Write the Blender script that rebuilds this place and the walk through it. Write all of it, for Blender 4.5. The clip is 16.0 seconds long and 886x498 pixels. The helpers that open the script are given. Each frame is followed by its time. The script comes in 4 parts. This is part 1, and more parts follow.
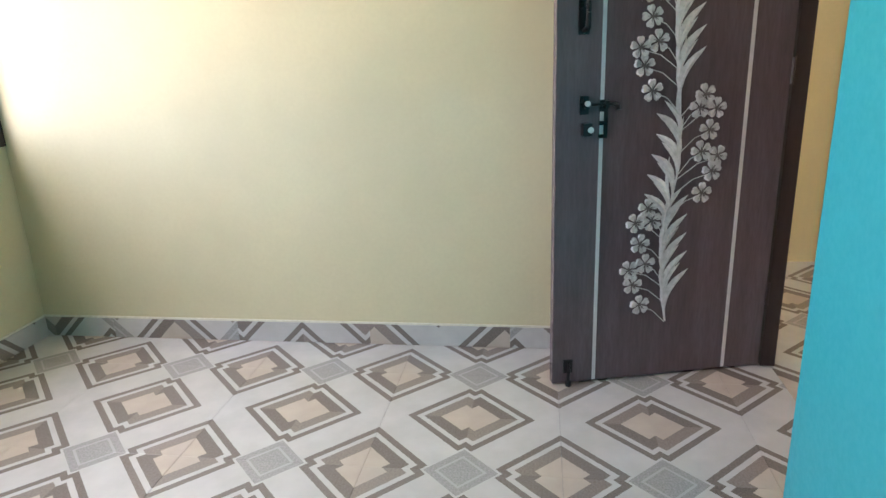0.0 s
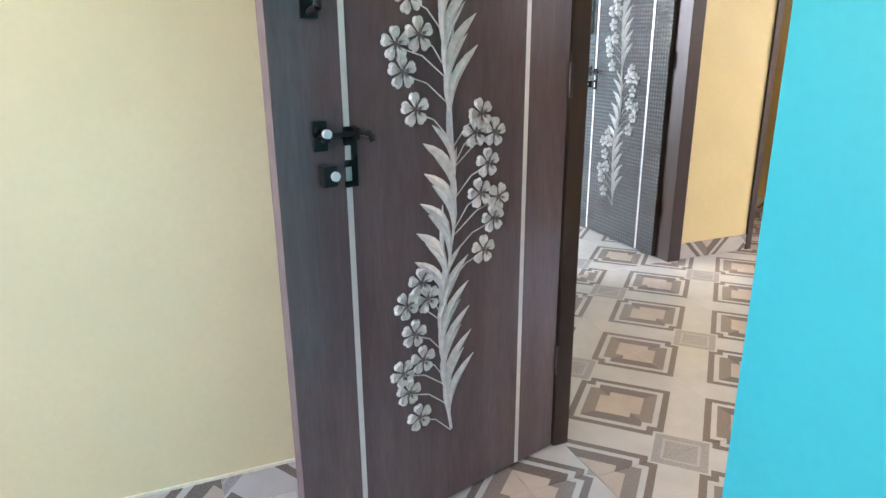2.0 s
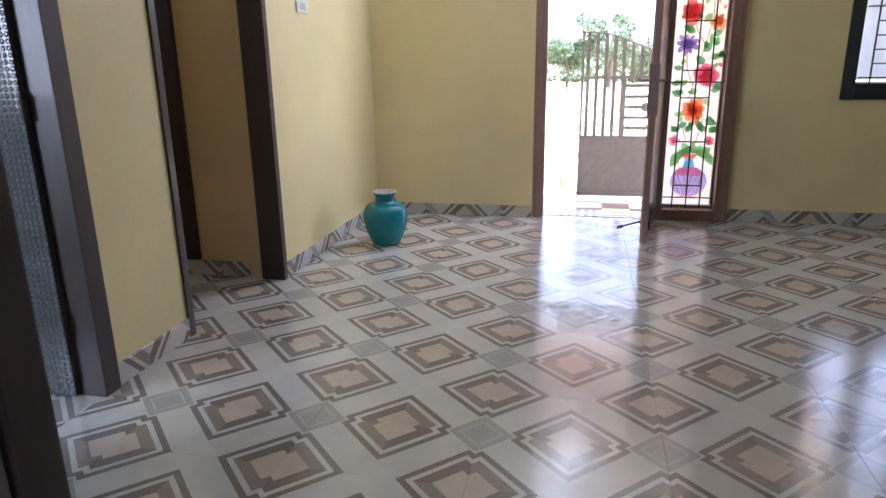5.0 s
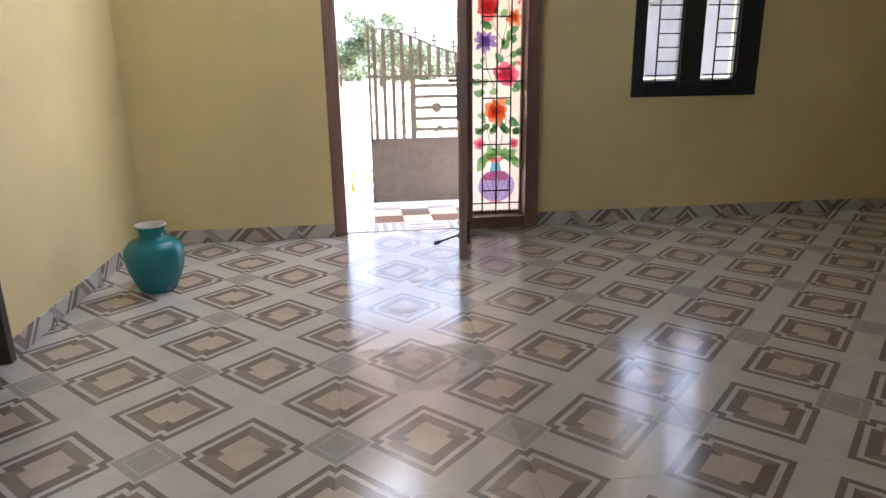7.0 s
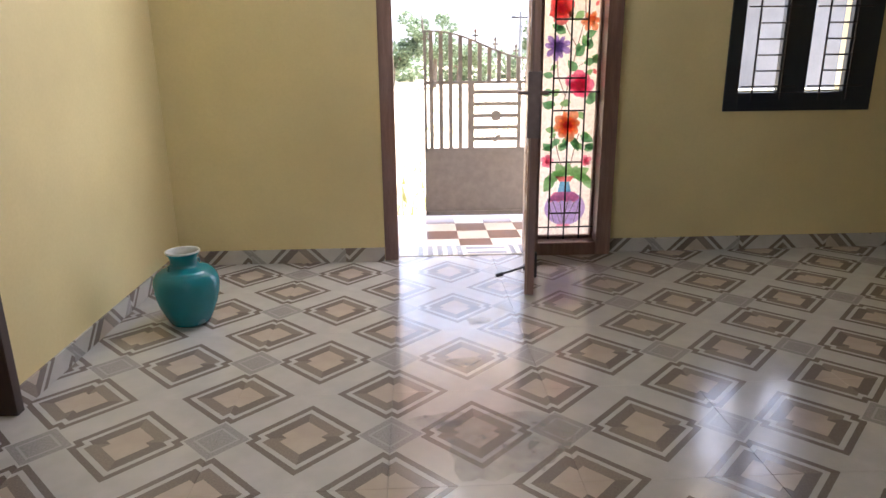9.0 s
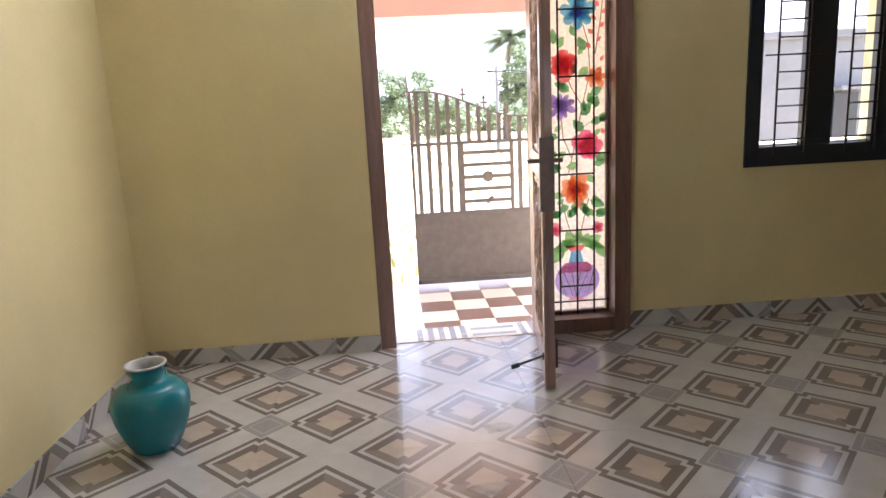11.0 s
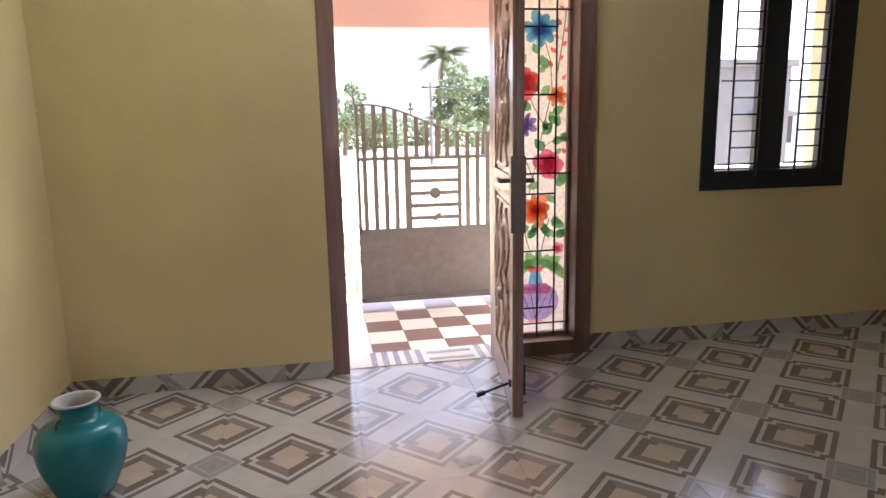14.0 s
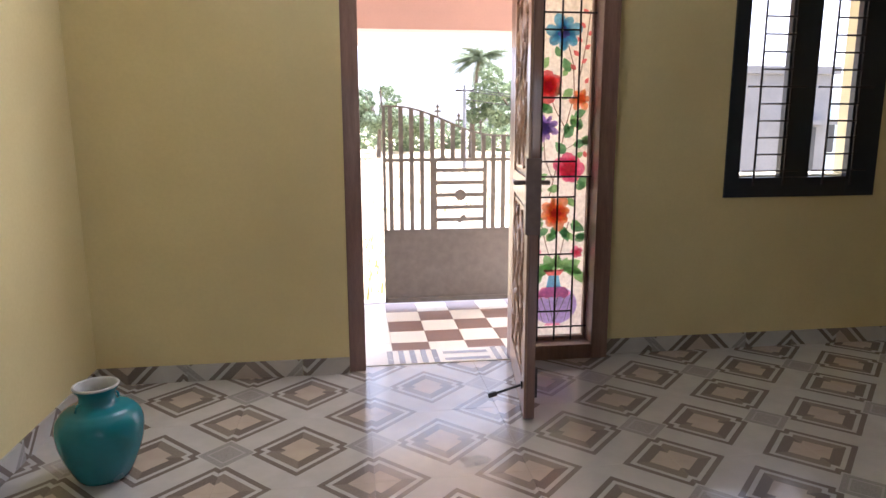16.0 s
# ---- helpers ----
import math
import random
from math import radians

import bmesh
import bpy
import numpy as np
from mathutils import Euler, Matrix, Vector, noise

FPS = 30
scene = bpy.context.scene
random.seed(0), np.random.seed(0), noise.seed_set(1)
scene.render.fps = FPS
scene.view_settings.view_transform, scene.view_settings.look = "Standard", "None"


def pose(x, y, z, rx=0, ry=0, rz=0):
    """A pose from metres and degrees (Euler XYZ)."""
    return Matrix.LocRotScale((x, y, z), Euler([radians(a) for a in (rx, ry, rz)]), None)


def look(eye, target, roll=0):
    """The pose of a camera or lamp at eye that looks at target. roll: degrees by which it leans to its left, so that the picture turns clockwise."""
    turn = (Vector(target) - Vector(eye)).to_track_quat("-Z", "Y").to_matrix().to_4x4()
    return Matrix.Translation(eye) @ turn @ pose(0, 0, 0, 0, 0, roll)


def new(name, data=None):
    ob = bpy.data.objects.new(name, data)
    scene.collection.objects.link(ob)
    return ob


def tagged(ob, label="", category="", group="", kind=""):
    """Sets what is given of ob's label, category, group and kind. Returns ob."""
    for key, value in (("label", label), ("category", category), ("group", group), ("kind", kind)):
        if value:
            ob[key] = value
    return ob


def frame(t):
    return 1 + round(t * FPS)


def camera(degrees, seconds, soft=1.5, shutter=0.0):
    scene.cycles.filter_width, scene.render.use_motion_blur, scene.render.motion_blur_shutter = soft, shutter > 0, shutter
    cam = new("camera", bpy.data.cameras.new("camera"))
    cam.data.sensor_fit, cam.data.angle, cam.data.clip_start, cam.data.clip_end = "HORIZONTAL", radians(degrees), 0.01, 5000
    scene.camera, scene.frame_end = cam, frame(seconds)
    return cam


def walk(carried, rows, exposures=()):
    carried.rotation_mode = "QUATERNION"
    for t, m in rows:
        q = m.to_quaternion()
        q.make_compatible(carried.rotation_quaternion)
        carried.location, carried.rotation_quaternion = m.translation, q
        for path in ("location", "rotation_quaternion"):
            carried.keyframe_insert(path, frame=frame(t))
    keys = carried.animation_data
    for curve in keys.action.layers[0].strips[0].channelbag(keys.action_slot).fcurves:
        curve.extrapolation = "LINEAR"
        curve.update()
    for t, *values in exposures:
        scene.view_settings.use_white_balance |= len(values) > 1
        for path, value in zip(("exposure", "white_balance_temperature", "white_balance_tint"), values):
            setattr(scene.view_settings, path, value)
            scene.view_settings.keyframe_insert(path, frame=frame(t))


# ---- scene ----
cam = camera(68.2, 16.0)
PATH = [
    (0, (-0.162, 0.320, 1.209), (-2.052, 0.028, 0.624), -2.25),
    (0.5, (-0.397, 0.279, 1.188), (-2.302, 0.286, 0.580), -0.11),
    (1, (-0.635, 0.165, 1.189), (-2.520, 0.566, 0.656), -3.36),
    (1.5, (-0.892, 0.161, 1.173), (-2.711, 0.786, 0.626), -2.56),
    (2, (-1.087, 0.197, 1.190), (-2.855, 0.912, 0.589), -0.46),
    (2.5, (-1.342, 0.224, 1.183), (-2.939, 1.284, 0.612), -1.06),
    (3, (-1.561, 0.261, 1.198), (-2.949, 1.560, 0.576), -1.21),
    (3.5, (-1.765, 0.434, 1.201), (-2.996, 1.923, 0.683), -0.37),
    (4, (-1.846, 0.548, 1.197), (-2.858, 2.184, 0.647), 0.58),
    (4.5, (-1.986, 0.669, 1.213), (-2.653, 2.471, 0.660), -0.99),
    (5, (-2.090, 0.746, 1.223), (-2.505, 2.623, 0.672), -0.92),
    (5.2, (-2.136, 0.803, 1.201), (-2.454, 2.703, 0.661), -0.24),
    (7.3, (-2.291, 1.463, 1.227), (-2.034, 3.361, 0.650), -1.23),
    (7.5, (-2.307, 1.508, 1.245), (-2.041, 3.393, 0.633), -1.26),
    (8, (-2.263, 1.666, 1.260), (-2.197, 3.583, 0.694), -1.85),
    (8.2, (-2.251, 1.720, 1.259), (-2.168, 3.642, 0.712), -0.42),
    (10.3, (-2.390, 2.171, 1.273), (-2.283, 4.079, 0.683), -1.84),
    (10.5, (-2.386, 2.235, 1.294), (-2.254, 4.155, 0.751), -2.12),
    (11, (-2.368, 2.363, 1.323), (-2.231, 4.316, 0.912), -2.91),
    (11.5, (-2.417, 2.442, 1.308), (-2.206, 4.379, 0.858), -2.11),
    (12, (-2.536, 2.509, 1.323), (-2.231, 4.439, 0.898), -1.52),
    (12.5, (-2.625, 2.560, 1.313), (-2.287, 4.490, 0.908), -2.26),
    (13, (-2.612, 2.569, 1.322), (-2.296, 4.507, 0.940), -1.14),
    (13.5, (-2.582, 2.568, 1.319), (-2.285, 4.506, 0.923), -0.76),
    (14, (-2.512, 2.542, 1.332), (-2.158, 4.474, 0.956), -1.11),
    (14.5, (-2.462, 2.521, 1.333), (-2.109, 4.455, 0.965), -0.62),
    (15, (-2.427, 2.505, 1.319), (-2.189, 4.456, 0.949), 0.09),
    (15.5, (-2.409, 2.492, 1.322), (-2.208, 4.449, 0.959), -0.52),
    (16, (-2.441, 2.507, 1.320), (-2.182, 4.457, 0.955), -0.19),
]
EXPOSURES = [(0.0, 4.1, 6200, 21), (1.5, 4.65, 6150, 20), (2.5, 4.6, 5950, 21), (3.5, 4.3, 5450, 19), (4.3, 3.5, 5250, 19), (5.0, 3.2, 5250, 18), (8.0, 3.0, 5850, 18), (11.0, 2.87, 5850, 19), (16.0, 2.62, 5850, 21)]
walk(cam, [(t, look(eye, target, roll)) for t, eye, target, roll in PATH], EXPOSURES)

# ---- world and sun ----
world = bpy.data.worlds.new("sky")
scene.world = world
world.use_nodes = True
wn = world.node_tree
sky = wn.nodes.new("ShaderNodeTexSky")
sky.sky_type, sky.sun_disc = "NISHITA", False
sky.sun_elevation, sky.sun_rotation = radians(62), radians(80)
sky.air_density, sky.dust_density, sky.ozone_density = 0.65, 3.0, 0.8
wn.nodes["Background"].inputs["Strength"].default_value = 0.15
haze = wn.nodes.new("ShaderNodeHueSaturation")
haze.inputs["Saturation"].default_value = 0.45
wn.links.new(sky.outputs[0], haze.inputs["Color"])
wn.links.new(haze.outputs[0], wn.nodes["Background"].inputs["Color"])
sun = new("sun", bpy.data.lights.new("sun", "SUN"))
sun.data.energy, sun.data.angle, sun.data.color = 4.2, radians(0.6), (1.0, 0.95, 0.88)
sun.matrix_world = look((12, 2, 23), (0, 0, 0))


def daylight(name, eye, target, w, h, watts, color=(0.93, 0.97, 1.0), spread=180):
    """An area lamp added in an opening to stand in for sky light."""
    lamp = new(name, bpy.data.lights.new(name, "AREA"))
    lamp.data.shape, lamp.data.size, lamp.data.size_y, lamp.data.energy, lamp.data.color = "RECTANGLE", w, h, watts, color
    lamp.data.spread = radians(spread)
    lamp.matrix_world = look(eye, target)
    return lamp


# two added fills above the door: one at the west wall, one at the ceiling
daylight("daylight_entrance", (-2.2, 6.11, 2.48), (-4.6, 4.8, 0.5), 0.40, 0.70, 1.8, spread=105)
daylight("entrance_ceiling_fill", (-1.78, 6.09, 2.48), (-2.7, 3.9, 4.0), 0.40, 0.70, 5.0, spread=96)
daylight("daylight_bedroom", (-1.35, -2.05, 1.48), (-0.7, 0.8, 0.8), 1.8, 1.0, 2.4, spread=150)
daylight("daylight_backroom", (-5.85, 0.20, 1.5), (-5.6, 3.2, 0.8), 1.1, 1.0, 9)


# ---- node helpers ----
class Nodes:
    def __init__(self, name):
        self.mat = bpy.data.materials.new(name)
        self.mat.use_nodes = True
        self.t = self.mat.node_tree
        self.b = self.t.nodes["Principled BSDF"]

    def node(self, kind, **props):
        n = self.t.nodes.new("ShaderNode" + kind)
        for k, v in props.items():
            setattr(n, k, v)
        return n

    def put(self, sock, v):
        if isinstance(v, bpy.types.NodeSocket):
            self.t.links.new(v, sock)
        else:
            sock.default_value = v

    def m(self, op, a, b=0.0, c=0.0):
        n = self.node("Math", operation=op)
        for s, v in zip(n.inputs, (a, b, c)):
            self.put(s, v)
        return n.outputs[0]

    def mix(self, f, a, b, how="MIX"):
        n = self.node("Mix", data_type="RGBA", blend_type=how)
        self.put(n.inputs[0], f)
        self.put(n.inputs[6], (*a, 1) if isinstance(a, tuple) else a)
        self.put(n.inputs[7], (*b, 1) if isinstance(b, tuple) else b)
        return n.outputs[2]

    def coords(self, how="Object"):
        return self.node("TexCoord").outputs[how]

    def noise(self, vec, scale, detail=3.0, rough=0.55, stretch=None):
        if stretch:
            mp = self.node("Mapping")
            mp.inputs["Scale"].default_value = stretch
            self.put(mp.inputs["Vector"], vec)
            vec = mp.outputs[0]
        n = self.node("TexNoise")
        self.put(n.inputs["Vector"], vec)
        n.inputs["Scale"].default_value, n.inputs["Detail"].default_value, n.inputs["Roughness"].default_value = scale, detail, rough
        return n.outputs["Fac"]

    def ramp(self, f, lo, hi, a=0.0, b=1.0):
        n = self.node("MapRange")
        for s, v in zip(n.inputs, (f, lo, hi, a, b)):
            self.put(s, v)
        return n.outputs[0]

    def bump(self, height, strength=0.2, dist=0.005):
        n = self.node("Bump")
        n.inputs["Strength"].default_value, n.inputs["Distance"].default_value = strength, dist
        self.put(n.inputs["Height"], height)
        self.put(self.b.inputs["Normal"], n.outputs[0])

    def done(self, color, rough=0.5, metal=0.0, spec=0.5):
        self.put(self.b.inputs["Base Color"], (*color, 1) if isinstance(color, tuple) else color)
        self.put(self.b.inputs["Roughness"], rough)
        self.put(self.b.inputs["Metallic"], metal)
        self.put(self.b.inputs["Specular IOR Level"], spec)
        return self.mat


def scaled(c, k):
    return tuple(v * k for v in c)


def painted(name, color, rough=0.55, var=0.10, grain=60, bump=0.12):
    """Distempered plaster wall: roller grain, soft blotches."""
    n = Nodes(name)
    p = n.node("NewGeometry").outputs["Position"]
    big, small = n.noise(p, 1.3, 4), n.noise(p, grain, 4)
    c = n.mix(n.ramp(big, 0.3, 0.7), scaled(color, 1 - var), scaled(color, 1 + var * 0.5))
    c = n.mix(n.ramp(small, 0.35, 0.75, 0, 0.25), c, scaled(color, 0.85))
    n.bump(n.m("ADD", n.m("MULTIPLY", small, 0.4), n.noise(p, 9, 3)), bump, 0.004)
    return n.done(c, n.ramp(small, 0.2, 0.8, rough - 0.08, rough + 0.1))


def wood(name, a, b, rough=0.3, axis=(14, 14, 1.2), coat=0.0, bump=0.1, spec=0.5):
    n = Nodes(name)
    p = n.coords()
    g = n.noise(p, 3.0, 6, 0.6, axis)
    f = n.noise(p, 22, 3, 0.6, axis)
    c = n.mix(n.ramp(g, 0.3, 0.7), a, b)
    c = n.mix(n.ramp(f, 0.4, 0.75, 0, 0.35), c, scaled(a, 0.6))
    n.bump(f, bump, 0.002)
    n.b.inputs["Coat Weight"].default_value, n.b.inputs["Coat Roughness"].default_value = coat, 0.08
    return n.done(c, n.ramp(n.noise(p, 5, 3), 0.3, 0.7, rough - 0.015, rough + 0.025), 0.0, spec)


def plain(name, color, rough=0.4, metal=0.0, var=0.12, scale=25, bump=0.05, spec=0.5):
    n = Nodes(name)
    p = n.coords()
    f = n.noise(p, scale, 4)
    c = n.mix(n.ramp(f, 0.3, 0.7), scaled(color, 1 - var), scaled(color, 1 + var * 0.6))
    if bump:
        n.bump(f, bump, 0.002)
    return n.done(c, n.ramp(n.noise(p, scale * 0.4, 3), 0.3, 0.7, max(rough - 0.02, 0.03), rough + 0.03), metal, spec)


def sheer(name, color, through_part=0.6):
    """Painted glass: lets daylight shine through the paint."""
    n = Nodes(name)
    p = n.coords()
    c = n.mix(n.ramp(n.noise(p, 45, 4), 0.3, 0.7), scaled(color, 0.8), scaled(color, 1.08))
    d = n.node("BsdfDiffuse")
    tr = n.node("BsdfTranslucent")
    mx = n.node("MixShader")
    mx.inputs[0].default_value = through_part
    n.put(d.inputs[0], c)
    n.put(tr.inputs[0], c)
    n.t.links.new(d.outputs[0], mx.inputs[1])
    n.t.links.new(tr.outputs[0], mx.inputs[2])
    gl = n.node("BsdfGlossy")
    gl.inputs["Roughness"].default_value = 0.08
    m2 = n.node("MixShader")
    m2.inputs[0].default_value = 0.04
    n.t.links.new(mx.outputs[0], m2.inputs[1])
    n.t.links.new(gl.outputs[0], m2.inputs[2])
    n.t.links.new(m2.outputs[0], n.t.nodes["Material Output"].inputs[0])
    return n.mat


def tile_print(name):
    """Glazed floor tile, 0.6 m: stepped concentric lozenges with small grey squares between."""
    n = Nodes(name)
    obj = n.coords()
    xyz = n.node("SeparateXYZ")
    n.put(xyz.inputs[0], obj)
    x, y = xyz.outputs[0], xyz.outputs[1]
    a = 0.3 * math.sqrt(2)
    k = 1 / math.sqrt(2)
    wob = n.m("MULTIPLY", n.m("SUBTRACT", n.noise(obj, 90, 2), 0.5), 0.004)
    u = n.m("ADD", n.m("MULTIPLY", n.m("ADD", x, y), k), wob)
    v = n.m("ADD", n.m("MULTIPLY", n.m("SUBTRACT", x, y), k), wob)

    def cell(w, shift):
        q = n.m("FLOOR", n.m("ADD", n.m("DIVIDE", w, a), 0.5 + shift))
        return q, n.m("SUBTRACT", w, n.m("MULTIPLY", n.m("SUBTRACT", q, shift), a))

    U, pu = cell(u, 0.0)
    V, pv = cell(v, 0.0)
    odd = n.m("ABSOLUTE", n.m("SUBTRACT", n.m("FLOORED_MODULO", n.m("ADD", U, V), 2.0), 0.0))
    same_sign = n.m("GREATER_THAN", n.m("MULTIPLY", pu, pv), 0.0)
    # even cells step along x, odd cells along y
    notch = n.m("ABSOLUTE", n.m("SUBTRACT", same_sign, odd))
    au, av = n.m("ABSOLUTE", pu), n.m("ABSOLUTE", pv)
    d, lo = n.m("MAXIMUM", au, av), n.m("MINIMUM", au, av)
    d = n.m("MAXIMUM", d, n.m("ADD", lo, n.m("MULTIPLY", n.m("SUBTRACT", notch, 1.0), 1.0)))
    d = n.m("MAXIMUM", d, n.m("MULTIPLY", n.m("ADD", lo, 0.030), notch))
    # grey squares at (0.3, 0) from an even centre
    gx = n.m("SUBTRACT", n.m("FLOORED_MODULO", x, 0.6), 0.3)
    gy = n.m("SUBTRACT", n.m("FLOORED_MODULO", n.m("ADD", y, 0.3), 0.6), 0.3)
    gu = n.m("ABSOLUTE", n.m("MULTIPLY", n.m("ADD", gx, gy), k))
    gv = n.m("ABSOLUTE", n.m("MULTIPLY", n.m("SUBTRACT", gx, gy), k))
    gd = n.m("MAXIMUM", gu, gv)
    cloud, fine = n.noise(obj, 7, 5), n.noise(obj, 160, 3)
    rnd = n.node("ObjectInfo").outputs["Random"]
    base = n.mix(n.ramp(cloud, 0.3, 0.7), (0.50, 0.475, 0.45), (0.60, 0.575, 0.545))
    dark = n.mix(n.ramp(fine, 0.3, 0.7), (0.15, 0.12, 0.10), (0.225, 0.185, 0.16))
    soft = n.mix(n.ramp(fine, 0.3, 0.7), (0.21, 0.17, 0.145), (0.30, 0.25, 0.215))
    beige = n.mix(n.ramp(cloud, 0.3, 0.7), (0.47, 0.385, 0.31), (0.57, 0.475, 0.39))
    grey = n.mix(n.ramp(fine, 0.3, 0.7), (0.27, 0.26, 0.24), (0.42, 0.40, 0.38))
    c = n.mix(n.m("LESS_THAN", gd, 0.080), base, grey)
    c = n.mix(n.m("LESS_THAN", n.m("ABSOLUTE", n.m("SUBTRACT", gd, 0.052)), 0.004), c, (0.45, 0.43, 0.41))
    c = n.mix(n.m("LESS_THAN", d, 0.154), c, dark)
    c = n.mix(n.m("LESS_THAN", d, 0.132), c, base)
    c = n.mix(n.m("LESS_THAN", d, 0.114), c, n.mix(n.m("GREATER_THAN", au, av), dark, soft))
    c = n.mix(n.m("LESS_THAN", d, 0.072), c, beige)
    c = n.mix(n.m("MULTIPLY", rnd, 0.10), c, (0.40, 0.38, 0.37))
    smear = n.noise(n.node("NewGeometry").outputs["Position"], 3.5, 5, 0.65)
    n.bump(n.noise(obj, 12, 2), 0.03, 0.002)
    return n.done(c, n.ramp(smear, 0.35, 0.75, 0.13, 0.25), 0.0, 1.0)


def bubble_film(name):
    """Dark laminate under clear bubble packing film."""
    n = Nodes(name)
    p = n.coords()
    xyz = n.node("SeparateXYZ")
    n.put(xyz.inputs[0], p)
    sx = n.m("ABSOLUTE", n.m("SUBTRACT", n.m("FRACT", n.m("DIVIDE", xyz.outputs[0], 0.022)), 0.5))
    sz = n.m("ABSOLUTE", n.m("SUBTRACT", n.m("FRACT", n.m("DIVIDE", xyz.outputs[2], 0.022)), 0.5))
    r = n.m("SQRT", n.m("ADD", n.m("MULTIPLY", sx, sx), n.m("MULTIPLY", sz, sz)))
    n.bump(n.ramp(r, 0.42, 0.15), 0.9, 0.006)
    c = n.mix(n.noise(p, 4, 3), (0.055, 0.05, 0.055), (0.09, 0.085, 0.09))
    wrapped = n.ramp(n.noise(p, 3.5, 2), 0.42, 0.50, 0.25, 1.0)
    c = n.mix(n.m("MULTIPLY", n.ramp(r, 0.40, 0.26), wrapped), c, (0.12, 0.13, 0.13))
    return n.done(c, 0.16, 0.0, 0.6)


CREAM = painted("cream_wall_paint", (0.775, 0.655, 0.34))
# passage's north wall: a browner, darker base colour than CREAM
OCHRE = painted("ochre_passage_wall", (0.62, 0.43, 0.20))
PALE = painted("pale_cream_wall_paint", (0.66, 0.59, 0.37))
TEAL = painted("teal_wall_paint", (0.024, 0.35, 0.395), 0.45, 0.05)
WHITE = painted("white_ceiling_paint", (0.80, 0.80, 0.77))
PINK = painted("pink_wall_paint", (0.66, 0.425, 0.43))
SOFFIT = painted("pale_pink_soffit_paint", (0.66, 0.57, 0.53))
YELLOW = painted("pale_yellow_outer_paint", (0.78, 0.75, 0.54))
CONCRETE = painted("grey_cement_plaster", (0.16, 0.17, 0.19), 0.85, 0.2, 20, 0.3)
CEMENT = plain("white_cement", (0.72, 0.68, 0.56), 0.8, scale=50, bump=0.2)
GROUT = plain("tile_grout", (0.35, 0.33, 0.31), 0.8, scale=80)
TILE = tile_print("printed_floor_tile")
LAMINATE = wood("dark_walnut_laminate", (0.108, 0.077, 0.084), (0.154, 0.115, 0.122), 0.13, (5, 5, 0.7), 0.0, 0.015, 0.45)
FILM = bubble_film("bubble_film_on_laminate")
FRAME = wood("dark_brown_frame_paint", (0.030, 0.017, 0.014), (0.046, 0.027, 0.022), 0.42, coat=0.08, bump=0.04)
TEAK = wood("polished_teak", (0.20, 0.112, 0.088), (0.30, 0.18, 0.145), 0.3, coat=0.3)
CARVED = wood("carved_teak", (0.30, 0.17, 0.11), (0.48, 0.32, 0.23), 0.35, coat=0.25)
SILVER = plain("silver_inlay", (0.72, 0.69, 0.69), 0.30, 0.35, 0.08)
RELIEF = plain("silver_grey_relief", (0.62, 0.59, 0.58), 0.42, 0.15, 0.2, 60)
RELIEF_WRAPPED = plain("relief_under_cloudy_film", (0.33, 0.35, 0.35), 0.25, 0.0, 0.25, 90, 0.3)
RELIEF_DARK = plain("flower_heart", (0.14, 0.11, 0.11), 0.5)
BLACK = plain("black_metal", (0.025, 0.024, 0.024), 0.28, 0.6)
CHROME = plain("satin_chrome", (0.78, 0.78, 0.78), 0.35, 0.35, 0.05)
BRONZE = plain("dull_bronze", (0.20, 0.15, 0.14), 0.4, 0.5, 0.15)
IRON = plain("dark_grille_paint", (0.035, 0.03, 0.035), 0.4, 0.3)
WINDOW_PAINT = plain("blue_black_window_paint", (0.020, 0.026, 0.036), 0.30, 0.0, 0.08, 60, 0.02)
GATE = plain("grey_gate_enamel", (0.15, 0.135, 0.13), 0.42, 0.2, 0.15, 12)
PLASTIC = plain("teal_plastic", (0.010, 0.20, 0.235), 0.25, 0.0, 0.12, 9)
RIM = plain("scuffed_pale_rim", (0.55, 0.55, 0.52), 0.5)
SWITCH = plain("white_switch_plastic", (0.78, 0.78, 0.75), 0.35, 0.0, 0.05)
CREAM_TILE = plain("cream_porch_tile", (0.72, 0.67, 0.58), 0.3, 0.0, 0.05, 60, 0.0)
BROWN_TILE = plain("brown_porch_tile", (0.22, 0.14, 0.115), 0.3, 0.0, 0.08, 60, 0.0)
GREY_PRINT = plain("grey_tile_print", (0.30, 0.29, 0.30), 0.25, 0.0, 0.15, 60, 0.0)
GLASS_CREAM = sheer("frosted_cream_glass", (0.90, 0.86, 0.80), 0.8)


# ---- mesh helpers ----
def box(bm, x0, x1, y0, y1, z0, z1):
    v = [bm.verts.new(p) for p in ((x0, y0, z0), (x1, y0, z0), (x1, y1, z0), (x0, y1, z0), (x0, y0, z1), (x1, y0, z1), (x1, y1, z1), (x0, y1, z1))]
    return [bm.faces.new([v[i] for i in q]) for q in ((0, 3, 2, 1), (4, 5, 6, 7), (0, 1, 5, 4), (1, 2, 6, 5), (2, 3, 7, 6), (3, 0, 4, 7))]


def mesh(bm, name, mat, smooth=False, bevel=0.0):
    if bevel:
        bmesh.ops.bevel(bm, geom=list(bm.edges), offset=bevel, segments=2, profile=0.7, affect="EDGES", clamp_overlap=True)
    bmesh.ops.recalc_face_normals(bm, faces=bm.faces)
    me = bpy.data.meshes.new(name)
    bm.to_mesh(me)
    bm.free()
    for mt in mat if isinstance(mat, (list, tuple)) else [mat]:
        me.materials.append(mt)
    if smooth:
        for p in me.polygons:
            p.use_smooth = True
    return me


